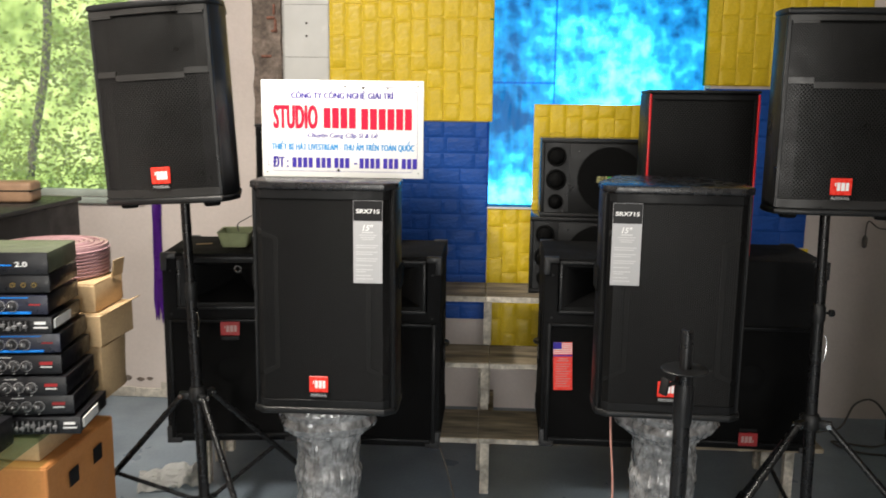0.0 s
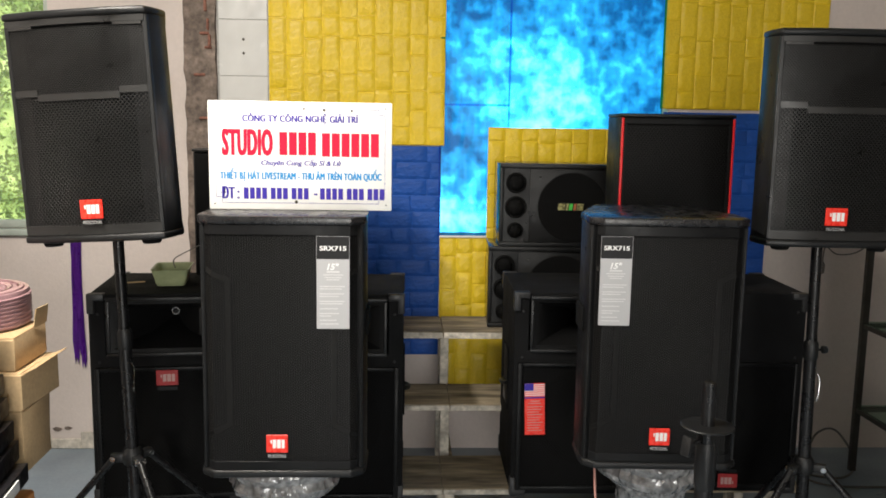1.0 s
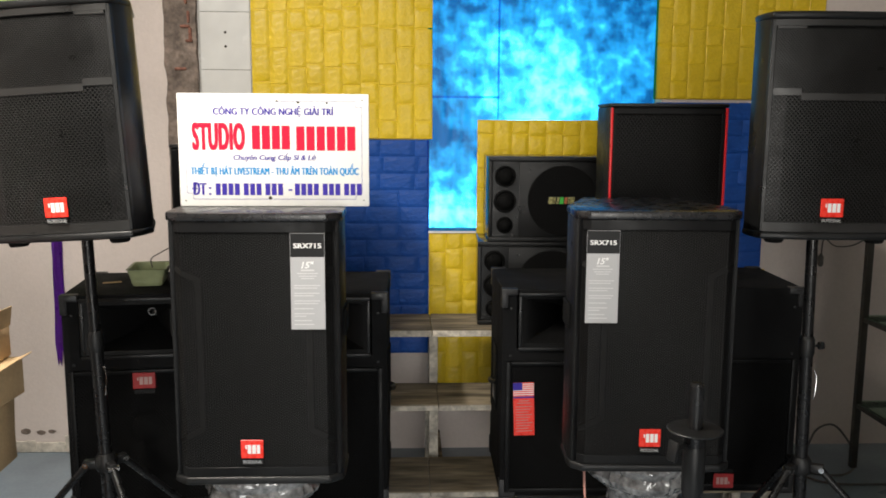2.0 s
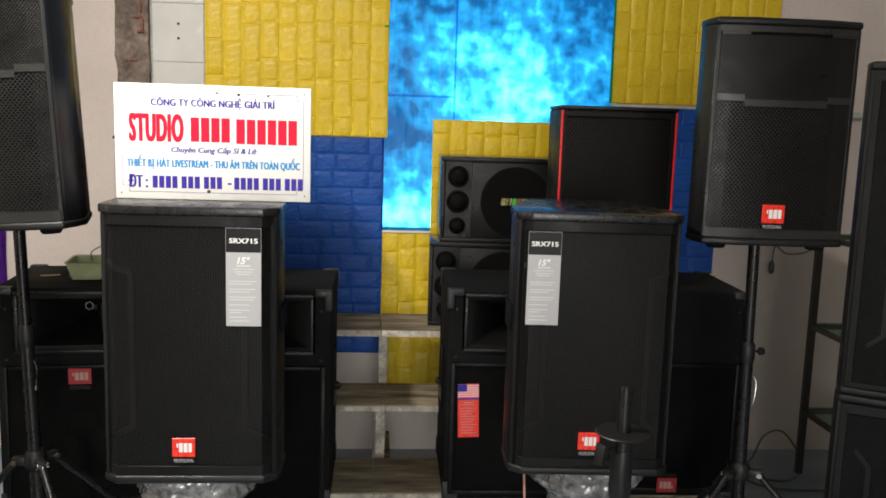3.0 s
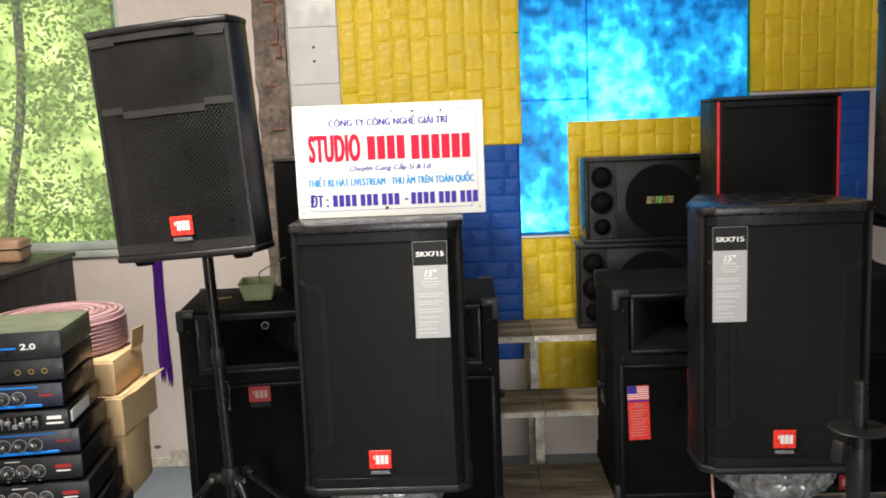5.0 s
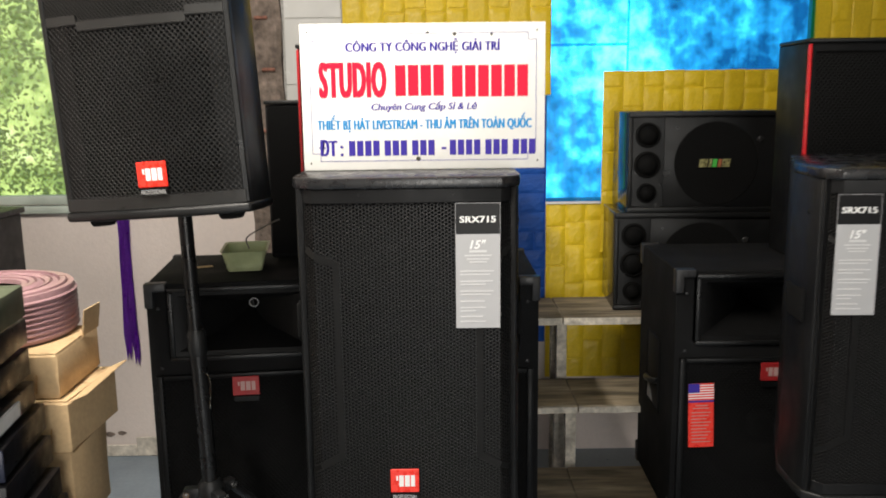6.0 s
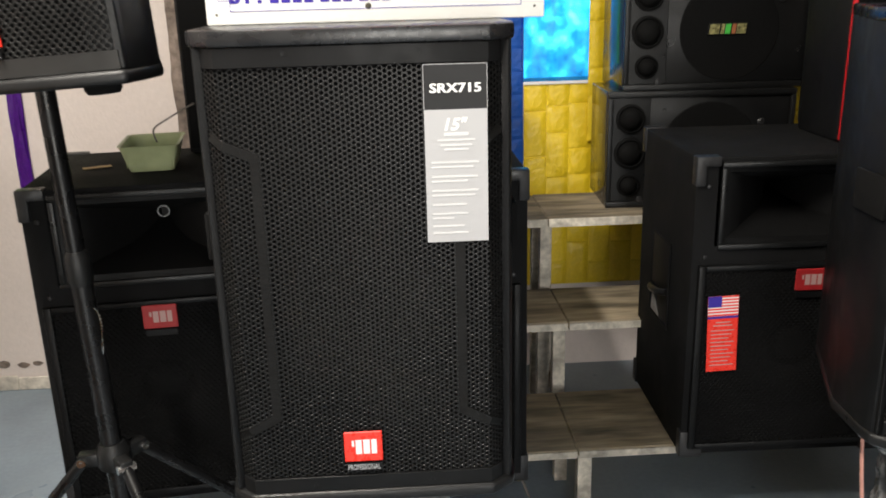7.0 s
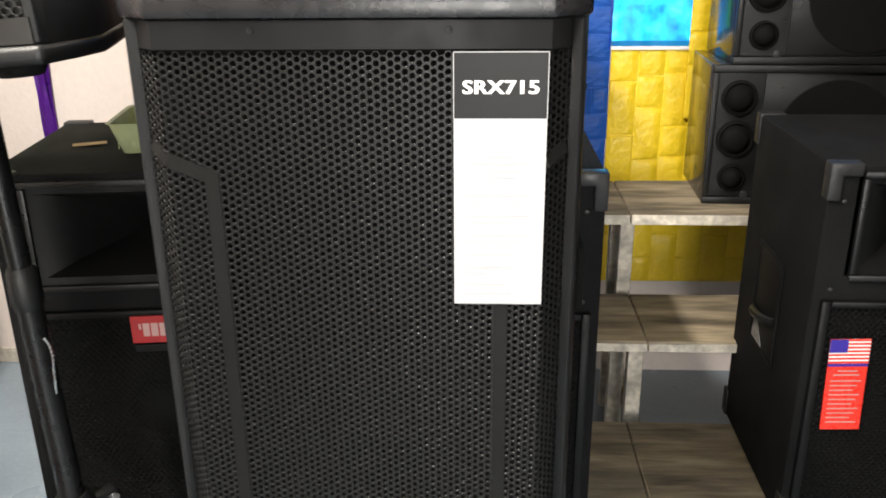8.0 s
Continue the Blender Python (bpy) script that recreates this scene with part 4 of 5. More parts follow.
# ---- the sign on the left two-way speaker ----
def sign():
    w, h = 0.505, 0.299
    s = thing("shop_sign", "white sign board with red, navy and sky blue print", "sign", pose(-0.4555, 2.64, 1.2955, 0, 0, 0))
    part("board", box(-w / 2, w / 2, 0, 0.008, 0, h, 0.002), SIGN, s)

    def at(px, pz):
        # printed layout in parts of the board's width and height
        return ((px - 0.5) * w, (1 - pz) * h)

    def text(body, x0, x1, z0, z1, mat, name, label, shear=0.0, bold=0.0, heavy=0.0, gap=1.0):
        (a, c), (b, d) = at(x0, z1), at(x1, z0)
        part(name, lettering(body, b - a - 2 * heavy, d - c, mat, shear=shear, bold=bold, heavy=heavy, gap=gap), None, s, label, pose((a + b) / 2, -0.0002, (c + d) / 2))

    def strips(rows, mat, name, label):
        out = []
        for x0, x1, z0, z1 in rows:
            (a, c), (b, d) = at(x0, z1), at(x1, z0)
            out.append((a, b, c, d))
        if name == "border_line":
            part(name, bars(out), mat, s, label, pose(0, -0.0002, 0))
        else:
            for one in out:
                part(name, bars([one]), mat, s, label, pose(0, -0.0002, 0))

    text("CÔNG TY CÔNG NGHỆ GIẢI TRÍ", 0.185, 0.815, 0.105, 0.205, SIGNBLUE, "heading", "navy heading", heavy=0.0011, gap=1.04)
    text("STUDIO", 0.072, 0.350, 0.255, 0.50, SIGNRED, "title", "bold red word", bold=0.02, heavy=0.0023, gap=1.12)
    # the name stays plain
    strips([(0.385 + 0.052 * i, 0.385 + 0.052 * i + 0.043, 0.28, 0.49) for i in range(4)] + [(0.617 + 0.0535 * i, 0.617 + 0.0535 * i + 0.044, 0.285, 0.50) for i in range(6)], SIGNRED, "red_bar", "bold red bar")
    text("Chuyên Cung Cấp Sỉ & Lẻ", 0.285, 0.72, 0.525, 0.60, SIGNBLUE, "tagline", "thin navy script line", 0.2, heavy=0.0006)
    text("THIẾT BỊ HÁT LIVESTREAM - THU ÂM TRÊN TOÀN QUỐC", 0.06, 0.945, 0.615, 0.735, SIGNCYAN, "offer", "sky blue capitals", heavy=0.0011, gap=1.06)
    text("ĐT :", 0.065, 0.165, 0.785, 0.90, SIGNBLUE, "phone_heading", "navy letters", heavy=0.0017)
    digits = []
    x = 0.188
    for group in (4, 3, 3, 0, 4, 3, 3):
        if group == 0:
            digits.append((x + 0.008, x + 0.028, 0.845, 0.860))
            x += 0.042
            continue
        for k in range(group):
            digits.append((x, x + 0.026, 0.795, 0.90))
            x += 0.0335
        x += 0.0135
    strips(digits, SIGNBLUE, "navy_bar", "navy bar")
    line = 0.0016
    strips([(0.07, 0.93, 0.066, 0.066 + 2 * line), (0.07, 0.93, 0.934, 0.934 + 2 * line), (0.037, 0.037 + line, 0.115, 0.885), (0.963 - line, 0.963, 0.115, 0.885),
            (0.037, 0.07, 0.115, 0.118), (0.93, 0.963, 0.115, 0.118), (0.037, 0.07, 0.882, 0.885), (0.93, 0.963, 0.882, 0.885),
            (0.07, 0.0716, 0.066, 0.115), (0.9284, 0.93, 0.066, 0.115), (0.07, 0.0716, 0.885, 0.937), (0.9284, 0.93, 0.885, 0.937)], SIGNBLUE, "border_line", "thin navy border")
    for px, pz, r in ((0.475, 0.925, 0.005), (0.63, 0.075, 0.004), (0.78, 0.08, 0.003), (0.52, 0.065, 0.003), (0.965, 0.055, 0.002), (0.03, 0.055, 0.002), (0.97, 0.945, 0.002), (0.03, 0.95, 0.002)):
        x, z = at(px, pz)
        part("stain", moved(lathe([(r, 0), (r * 0.8, 0.0006), (r * 0.3, 0.0007)], 9, "Y"), pose(x, 0, z)), RUST, s)


sign()
# ---- stepped wooden bench along the wall ----
def plank(x0, x1, y0, y1, z0, z1, seed):
    rng = random.Random(seed)
    bm = box(x0, x1, y0, y1, z0, z1, 0.003, 1)
    for v in bm.verts:
        v.co.z += rng.uniform(-0.0012, 0.0012)
        v.co.y += rng.uniform(-0.002, 0.002)
    return bm


def bench():
    b = thing("stepped_bench", "three-step bench of weathered planks on thin posts", "bench", pose(0, 0, 0))
    levels = ((3.145, 3.46, 0.230, 0.250), (3.48, 3.76, 0.428, 0.450), (3.70, 4.0, 0.664, 0.690))
    seams = ((-1.17, -0.02, 1.30), (-1.17, 0.02, 1.30), (-1.17, 0.0, 1.30))
    k = 0
    for (y0, y1, z0, z1), cuts in zip(levels, seams):
        for x0, x1 in zip(cuts, cuts[1:]):
            k += 1
            part("plank", plank(x0 + 0.001, x1 - 0.001, y0, y1, z0, z1, k), WOOD, b)
            if z0 < 0.3:
                # the lowest step is bare under the cabinets
                x0, x1 = max(x0, -0.20), min(x1, 0.24)
            part("front_edge", box(x0 + 0.002, x1 - 0.002, y0 - 0.006, y0 - 0.0025, z0 - 0.001, z1 - 0.002, 0.001, 1), WOODEDGE, b, "pale planed front edge")
    for x in (-1.12, 0.0, 1.18):
        for y, z in ((3.20, 0.229), (3.42, 0.229), (3.53, 0.427), (3.72, 0.427), (3.80, 0.663), (3.96, 0.663)):
            part("post", box(x - 0.018 + 0.01 * math.sin(y * 40), x + 0.018 + 0.01 * math.sin(y * 40), y - 0.016, y + 0.016, 0, z, 0.002, 1), WOODEDGE, b)
        part("rail", box(x + 0.02, x + 0.045, 3.42, 3.99, 0.12, 0.16, 0.002, 1), WOOD, b)
    return b


bench()


# ---- carpeted cabinets on the lowest step ----
CAB_W, CAB_D, CAB_H = 0.49, 0.44, 0.725
CAB_GRILLE = perforated("woofer_grille", -0.215, 0.215, 0.035, 0.465, 0.0115, 0.0070, 0.0041, mat=FOAM)


def horn_parts(s, z0, z1, ring_x):
    # flaring horn
    bm = bmesh.new()
    rings = []
    for k, (hx, hz, y) in enumerate(((0.190, 0.0900, 0.012), (0.170, 0.0750, 0.016), (0.12, 0.056, 0.06), (0.06, 0.04, 0.12), (0.028, 0.022, 0.17), (0.008, 0.008, 0.23))):
        cz = (z0 + z1) / 2
        rings.append([bm.verts.new((sx * hx, y, cz + sz * hz)) for sx, sz in ((-1, -1), (1, -1), (1, 1), (-1, 1))])
    for a, b in zip(rings, rings[1:]):
        for i in range(4):
            bm.faces.new((a[i], a[(i + 1) % 4], b[(i + 1) % 4], b[i]))
    bm.faces.new(rings[-1])
    bmesh.ops.recalc_face_normals(bm, faces=bm.faces)
    for f in bm.faces:
        f.normal_flip()
    horn = part("horn", bm, HORN, s, "flared black horn")
    if ring_x is not None:
        part("ring", moved(annulus(0.0102, 0.0125, 0.004), pose(ring_x, 0.020, z1 - 0.024)), SLIDE, horn, "bright metal ring")
    frame_bm = join(box(-0.19, 0.19, 0.004, 0.0115, z1 + 0.012, z1 + 0.024, 0.003), box(-0.19, 0.19, 0.004, 0.0115, z0 - 0.024, z0 - 0.012, 0.003),
                    box(-0.19, -0.178, 0.004, 0.0115, z0 - 0.0115, z1 + 0.0115, 0.003), box(0.178, 0.19, 0.004, 0.0115, z0 - 0.0115, z1 + 0.0115, 0.003))
    part("horn_frame", frame_bm, PLASTIC, s, "smooth moulded frame")


def cabinet(m, label, badge_at, flipped=False, ring_x=None, horn_mouth=True):
    s = thing("cabinet_speaker", label, "loudspeaker", m, group="carpeted cabinets on the bench")
    w, h, d = CAB_W / 2, CAB_H, CAB_D
    # box with an open horn mouth in the upper part of the front
    z0, z1, x0, x1 = 0.540, 0.690, -0.170, 0.170
    part("body", bevelled(pierced(-w, w, 0, h, 0.012, d - 0.012, [(x0 - 0.024, x1 + 0.024, z0 - 0.018, z1 + 0.018)] if horn_mouth else []), 0.005), CARPET, s, "black carpet-covered box")
    part("back_panel", box(-w + 0.004, w - 0.004, d - 0.0118, d, 0.004, h - 0.004, 0.004), CARPET, s)
    if horn_mouth:
        horn_parts(s, z0, z1, ring_x)
    part("woofer_grille", CAB_GRILLE, None, s, "flat punched steel grille", pose(0, 0.002, 0))
    part("grille_frame", join(box(-0.23, -0.214, -0.002, 0.0115, 0.02, 0.480, 0.003), box(0.214, 0.23, -0.002, 0.0115, 0.02, 0.480, 0.003), box(-0.2135, 0.2135, -0.002, 0.0115, 0.468, 0.480, 0.003), box(-0.2135, 0.2135, -0.002, 0.0115, 0.02, 0.034, 0.003)), STEEL, s)
    woofer = part("woofer", moved(lathe([(0.17, 0), (0.165, -0.004), (0.15, 0.001), (0.06, 0.0045), (0.055, 0.0015)], 40, "Y"), pose(0.0, 0.0075, 0.285)), CONE, s, "dark paper cone behind the grille")
    part("dust_cap", moved(lathe([(0.05, 0.0), (0.04, 0.003), (0.02, 0.0045)], 24, "Y"), pose(0, 0.0065, 0.285)), CONE, woofer)
    for sx in (-1, 1):
        for z in (0.0, h):
            for y in (0.0, d):
                sgn = 1 if z == 0 else -1
                part("corner_protector", corner_piece(sx * (w + 0.003), 0.004 if y == 0.0 else d + 0.003, -0.003 if z == 0 else h + 0.003, -sx, 1 if y == 0.0 else -1, sgn), CORNER, s, "grey moulded corner")
        side = Matrix.Diagonal((sx, 1, 1, 1)) @ pose(w, 0, 0)
        cup = part("side_handle", moved(box(-0.003, 0.003, 0.16, 0.30, 0.27, 0.48, 0.002), side), HORN, s, "sunken handle cup")
        part("rim", moved(join(box(0.0005, 0.0055, 0.152, 0.308, 0.4805, 0.488, 0.002, 1), box(0.0005, 0.0055, 0.152, 0.1595, 0.27, 0.480, 0.002, 1), box(0.0005, 0.0055, 0.3005, 0.308, 0.27, 0.480, 0.002, 1), box(0.0005, 0.0055, 0.152, 0.308, 0.262, 0.2695, 0.002, 1)), side), CARPET, cup)
        part("bar", moved(tube(smooth_path([(0.004, 0.165, 0.36), (0.016, 0.20, 0.352), (0.016, 0.26, 0.342), (0.004, 0.295, 0.335)], 5), 0.009, 8), side), PLASTIC, cup)
        part("plate", moved(prism([(0.225, 0.0), (0.292, 0.0), (0.280, 0.06)], 0.0031, 0.0045, 0), side @ Matrix(((0, 0, 1, 0), (1, 0, 0, 0), (0, 1, 0, 0.275), (0, 0, 0, 1)))), SLIDE, cup, "bare metal plate in the cup")
    for x, z in ((-0.215, 0.498), (0.215, 0.498), (-0.215, 0.66), (0.215, 0.66)):
        part("screw", moved(lathe([(0.005, 0), (0.004, 0.002), (0.002, 0.0025)], 8, "Y"), pose(x, 0.0115, z)), CORNER, s)
    bx, bz = badge_at
    b = badge(s, bx, -0.0025, bz, 0.07, 0.052, OLDRED, False, OLDINK)
    if flipped:
        b.rotation_euler = (0, math.pi, 0)
    return s


def corner_piece(x, y, z, dx, dy, dz, a=0.055, b=0.023):
    # a moulded angle: one arm along the top or foot, one down the upright edge
    arms = [(0, 0), (dx * a, 0), (dx * a, dz * b), (dx * b, dz * b), (dx * b, dz * a * 1.2), (0, dz * a * 1.2)]
    bm = upright(arms if dx * dz > 0 else arms[::-1], min(0, dy * b * 1.3), max(0, dy * b * 1.3), 0.0035, 2)
    return moved(bm, Matrix.Translation((x, y, z)))


STEP = 0.2515
cabinet(pose(-0.945, 3.02, STEP, 0, 0, 6.5), "black carpeted speaker cabinet with a basket on top", (0.0, 0.445), ring_x=0.03)
cabinet(pose(-0.41, 3.02, STEP, 0, 0, 0), "black carpeted speaker cabinet with punched grille", (0.0, 0.43))
flagged = cabinet(pose(0.46, 3.08, STEP, 0, 0, -1.0), "black carpeted speaker cabinet with a flag sticker", (0.025, 0.442))
cabinet(pose(0.995, 3.10, STEP, 0, 0, -2.0), "black carpeted speaker cabinet with badge low down", (0.0, 0.047), True, horn_mouth=False)


def flag_sticker():
    st = part("sticker", box(-0.035, 0.035, -0.0012, 0, 0, 0.185, 0), RED, flagged, "red sticker topped by a striped flag", pose(-0.165, -0.003, 0.225, 0, -2, 0))
    part("flag_field", box(-0.035, 0.035, -0.0018, -0.0012, 0.137, 0.185, 0), WHITE, st)
    part("flag_stripe", bars([(-0.035, 0.035, 0.1375 + 0.0073 * i, 0.1375 + 0.0073 * i + 0.0037) for i in range(7)]), RED, st, "red stripes", pose(0, -0.0018, 0))
    part("flag_corner", box(-0.035, -0.004, -0.0028, -0.0022, 0.159, 0.185, 0), SIGNBLUE, st, "blue flag corner")
    part("blue_line", box(-0.035, 0.035, -0.0022, -0.0012, 0.131, 0.136, 0), SIGNBLUE, st)
    part("small_print", bars([(-0.016, 0.018, 0.12, 0.1225), (-0.022, 0.022, 0.112, 0.1145)] + [(-0.027, 0.027 - 0.006 * (i % 3), 0.10 - 0.0095 * i, 0.1022 - 0.0095 * i) for i in range(10)]), OLDINK, st, "unreadable pale print", pose(0, -0.0012, 0))


flag_sticker()


# ---- cabinets with red edge strips, on top of the carpeted ones ----
RED_GRILLE = perforated("punched_grille", -0.178, 0.178, 0.03, 0.575, 0.0125, 0.0079, 0.0042)


def red_speaker(m, label):
    s = thing("red_edged_speaker", label, "loudspeaker", m, group="speakers with red edges")
    part("cabinet", prism([(-0.200, 0.012), (0.200, 0.012), (0.200, 0.21), (0.14, 0.35), (-0.14, 0.35), (-0.200, 0.21)], 0, 0.60, 0.005), BLACK, s)
    part("grille", RED_GRILLE, None, s, "honeycomb punched grille", pose(0, 0.004, 0))
    part("grille_border", join(box(-0.190, 0.190, 0.001, 0.006, 0.577, 0.594, 0.001, 1), box(-0.190, 0.190, 0.001, 0.006, 0.006, 0.029, 0.001, 1), box(-0.190, -0.179, 0.001, 0.006, 0.0285, 0.5775, 0.001, 1), box(0.179, 0.190, 0.001, 0.006, 0.0285, 0.5775, 0.001, 1)), STEEL, s)
    part("grille_foam", box(-0.181, 0.181, 0.0085, 0.0115, 0.02, 0.58, 0), FOAM, s)
    for sx in (-1, 1):
        part("red_strip", box(min(sx * 0.191, sx * 0.1985), max(sx * 0.191, sx * 0.1985), -0.003, 0.0115, 0.004, 0.597, 0.002), REDTRIM, s, "bright red edge strip")
    part("lid", prism([(-0.2015, -0.002), (0.2015, -0.002), (0.2015, 0.21), (0.141, 0.352), (-0.141, 0.352), (-0.2015, 0.21)], 0.6005, 0.612, 0.004), PLASTIC, s)
    return s


red_speaker(pose(0.783, 3.20, STEP + CAB_H + 0.001, 0, 0, -1), "black speaker with red edge strips on a cabinet")
red_speaker(pose(-0.605, 3.20, STEP + CAB_H + 0.001, 0, 0, 1), "black speaker with red edge strips behind the sign")
back = thing("rear_speaker", "plain black speaker box standing behind the sign", "loudspeaker", pose(-0.80, 3.36, STEP + CAB_H + 0.001))


# ---- karaoke speakers with three small drivers ----
def karaoke_speaker(m, label):
    s = thing("karaoke_speaker", label, "loudspeaker", m, group="karaoke speakers")
    w, h, d = 0.54, 0.341, 0.27
    part("cabinet", box(0, w, 0.014, d, 0, h, 0.004), GLOSSY, s)
    part("front_rim", join(box(0, w, 0, 0.0135, h - 0.018, h, 0.003), box(0, w, 0, 0.0135, 0, 0.018, 0.003), box(0, 0.015, 0, 0.0135, 0.0185, h - 0.0185, 0.003), box(w - 0.015, w, 0, 0.0135, 0.0185, h - 0.0185, 0.003)), PLASTIC, s)
    part("driver_panel", box(0.0155, 0.1235, 0.009, 0.0135, 0.0185, h - 0.0185, 0.001, 1), PLASTIC, s)
    for z, r in ((0.262, 0.043), (0.162, 0.046), (0.066, 0.034)):
        ring = part("driver", moved(lathe([(r, 0), (r * 0.98, 0.006), (r * 0.86, 0.008), (r * 0.8, 0.003), (r * 0.3, -0.001)], 28, "Y"), pose(0.067, 0.0085, z)), CONE, s, "small round driver")
        part("dome", moved(lathe([(r * 0.78, 0.0), (r * 0.68, 0.010), (r * 0.42, 0.018), (r * 0.05, 0.021)], 24, "Y"), pose(0.067, 0.008, z)), CONE, ring, "black dome")
    part("cloth", box(0.124, w - 0.016, 0.0105, 0.0134, 0.019, h - 0.019, 0.002), PLASTIC, s, "black cloth front")
    part("woofer", moved(lathe([(0.142, 0), (0.14, 0.0015), (0.125, 0.002), (0.118, 0.001), (0.05, 0.0005)], 48, "Y"), pose(0.30, 0.0104, 0.165)), FOAM, s, "large round woofer behind cloth")
    b = part("badge", upright([(0.236, 0.150), (0.346, 0.150), (0.350, 0.183), (0.240, 0.183)], -0.003, 0, 0.0008, 1), BLACKLABEL, s, "badge of shiny coloured shapes", pose(0, 0.009, 0))
    for x0, x1, mat in ((0.240, 0.268, IRIS), (0.273, 0.282, IRIS), (0.285, 0.300, GREENFOIL), (0.304, 0.315, REDFOIL), (0.318, 0.344, IRIS)):
        part("shape", upright([(x0, 0.153), (x1, 0.153), (x1 + 0.003, 0.180), (x0 + 0.003, 0.180)], -0.0048, -0.0032), mat, b)
    part("chrome_dot", moved(lathe([(0.010, 0), (0.012, 0.004), (0.007, 0.008)], 16, "Y"), pose(0.445, 0.010, 0.245)), CORNER, s)
    part("chrome_screw", moved(lathe([(0.010, 0), (0.010, 0.003), (0.005, 0.005)], 12, "Y"), pose(0.10, 0.004, 0.024)), CORNER, s)
    return s


karaoke_speaker(pose(0.190, 3.785, 0.691, 0, 0, -3) @ Matrix.Scale(1.02, 4), "wide black karaoke speaker on the top step")
karaoke_speaker(pose(0.231, 3.785, 1.0395, 0, 0, -1) @ Matrix.Scale(1.02, 4), "wide black karaoke speaker with brass coloured badge")
part("cabinet", prism([(-0.13, 0.008), (0.10, 0.008), (0.10, 0.2), (-0.10, 0.22)], 0, 0.452, 0.006), BLACK, back)
part("lid", prism([(-0.132, -0.002), (0.102, -0.002), (0.102, 0.202), (-0.102, 0.222)], 0.4525, 0.464, 0.004), PLASTIC, back, "moulded lid")
part("grille", box(-0.122, 0.092, 0.0, 0.0075, 0.012, 0.445, 0.003), FOAM, back, "black cloth grille")


# ---- basket with a wire ----
def basket():
    b = thing("basket", "small pale green plastic basket with a wire", "basket", pose(-0.971, 3.215, STEP + CAB_H + 0.003, 0, 0, 8) @ Matrix.Scale(0.88, 4))
    bm = bmesh.new()
    rings = []
    for hx, hy, z in ((0.052, 0.075, 0.0), (0.068, 0.098, 0.062), (0.073, 0.103, 0.066), (0.066, 0.096, 0.064), (0.050, 0.073, 0.004)):
        ring = []
        for sx, sy in ((-1, -1), (1, -1), (1, 1), (-1, 1)):
            for k in range(4):
                a = math.atan2(sy, sx) - math.pi / 4 + k * math.pi / 6
                ring.append(bm.verts.new((sx * (hx - 0.015) + 0.015 * math.cos(a), sy * (hy - 0.015) + 0.015 * math.sin(a), z)))
        rings.append(ring)
    n = len(rings[0])
    for p, q in zip(rings, rings[1:]):
        for i in range(n):
            bm.faces.new((p[i], p[(i + 1) % n], q[(i + 1) % n], q[i]))
    bm.faces.new(rings[0][::-1])
    bm.faces.new(rings[-1])
    bmesh.ops.recalc_face_normals(bm, faces=bm.faces)
    part("tub", bm, BASKETM, b)
    part("mesh_rib", join(*[box(-0.054 + 0.006 * i - 0.0008, -0.054 + 0.006 * i + 0.0008, -0.0975, -0.094, 0.012, 0.058, 0.0003, 1) for i in range(19)]), BASKETM, b, m=pose(0, 0.012, 0))
    part("wire", tube(smooth_path([(0.01, 0.0, 0.06), (0.0, 0.05, 0.085), (0.04, 0.06, 0.11), (0.09, 0.02, 0.14), (0.11, 0.0, 0.15)], 6), 0.0025, 6), CABLE, b, "thin grey wire")


basket()
whole("tape_scrap", box(-0.03, 0.03, -0.01, 0.01, 0, 0.0015, 0), CARD, "scrap of tan paper tape on a cabinet", "paper scrap", pose(-1.10, 3.22, STEP + CAB_H + 0.002, 0, 0, 25))


# ---- purple ribbon on the wall ----
def ribbon():
    r = thing("ribbon", "purple satin ribbon with ragged ends hanging on wall", "ribbon", pose(-1.66, WALL - 0.012, 0))
    for k, (dx, low, seed) in enumerate(((-0.016, 0.45, 1), (0.012, 0.43, 2), (0.0, 0.60, 3))):
        bm = bmesh.new()
        n = 40
        rows = []
        for i in range(n + 1):
            f = i / n
            z = 1.20 + (low - 1.20) * f
            c = dx * (0.4 + 0.5 * f) + 0.006 * math.sin(f * 5 + seed)
            w = 0.016 * (1 - 0.35 * (f > 0.9) * (f - 0.9) * 10)
            y = -0.006 * k + 0.005 * math.sin(f * 9 + seed * 2)
            rows.append([bm.verts.new((c + s * w, y + 0.004 * math.sin(s * 3 + f * 14 + seed), z - (0.035 * (i == n) if s in (-1, 0.34) else 0))) for s in (-1, -0.33, 0.34, 1)])
        for a, b in zip(rows, rows[1:]):
            for j in range(3):
                bm.faces.new((a[j], b[j], b[j + 1], a[j + 1]))
        bmesh.ops.solidify(bm, geom=bm.faces[:], thickness=0.0008)
        part("strand", bm, RIBBON, r)
    part("nail", moved(lathe([(0.004, 0), (0.004, 0.014), (0.007, 0.015)], 8, "Y"), pose(0, 0.006, 1.195)), CHROME, r)


ribbon()


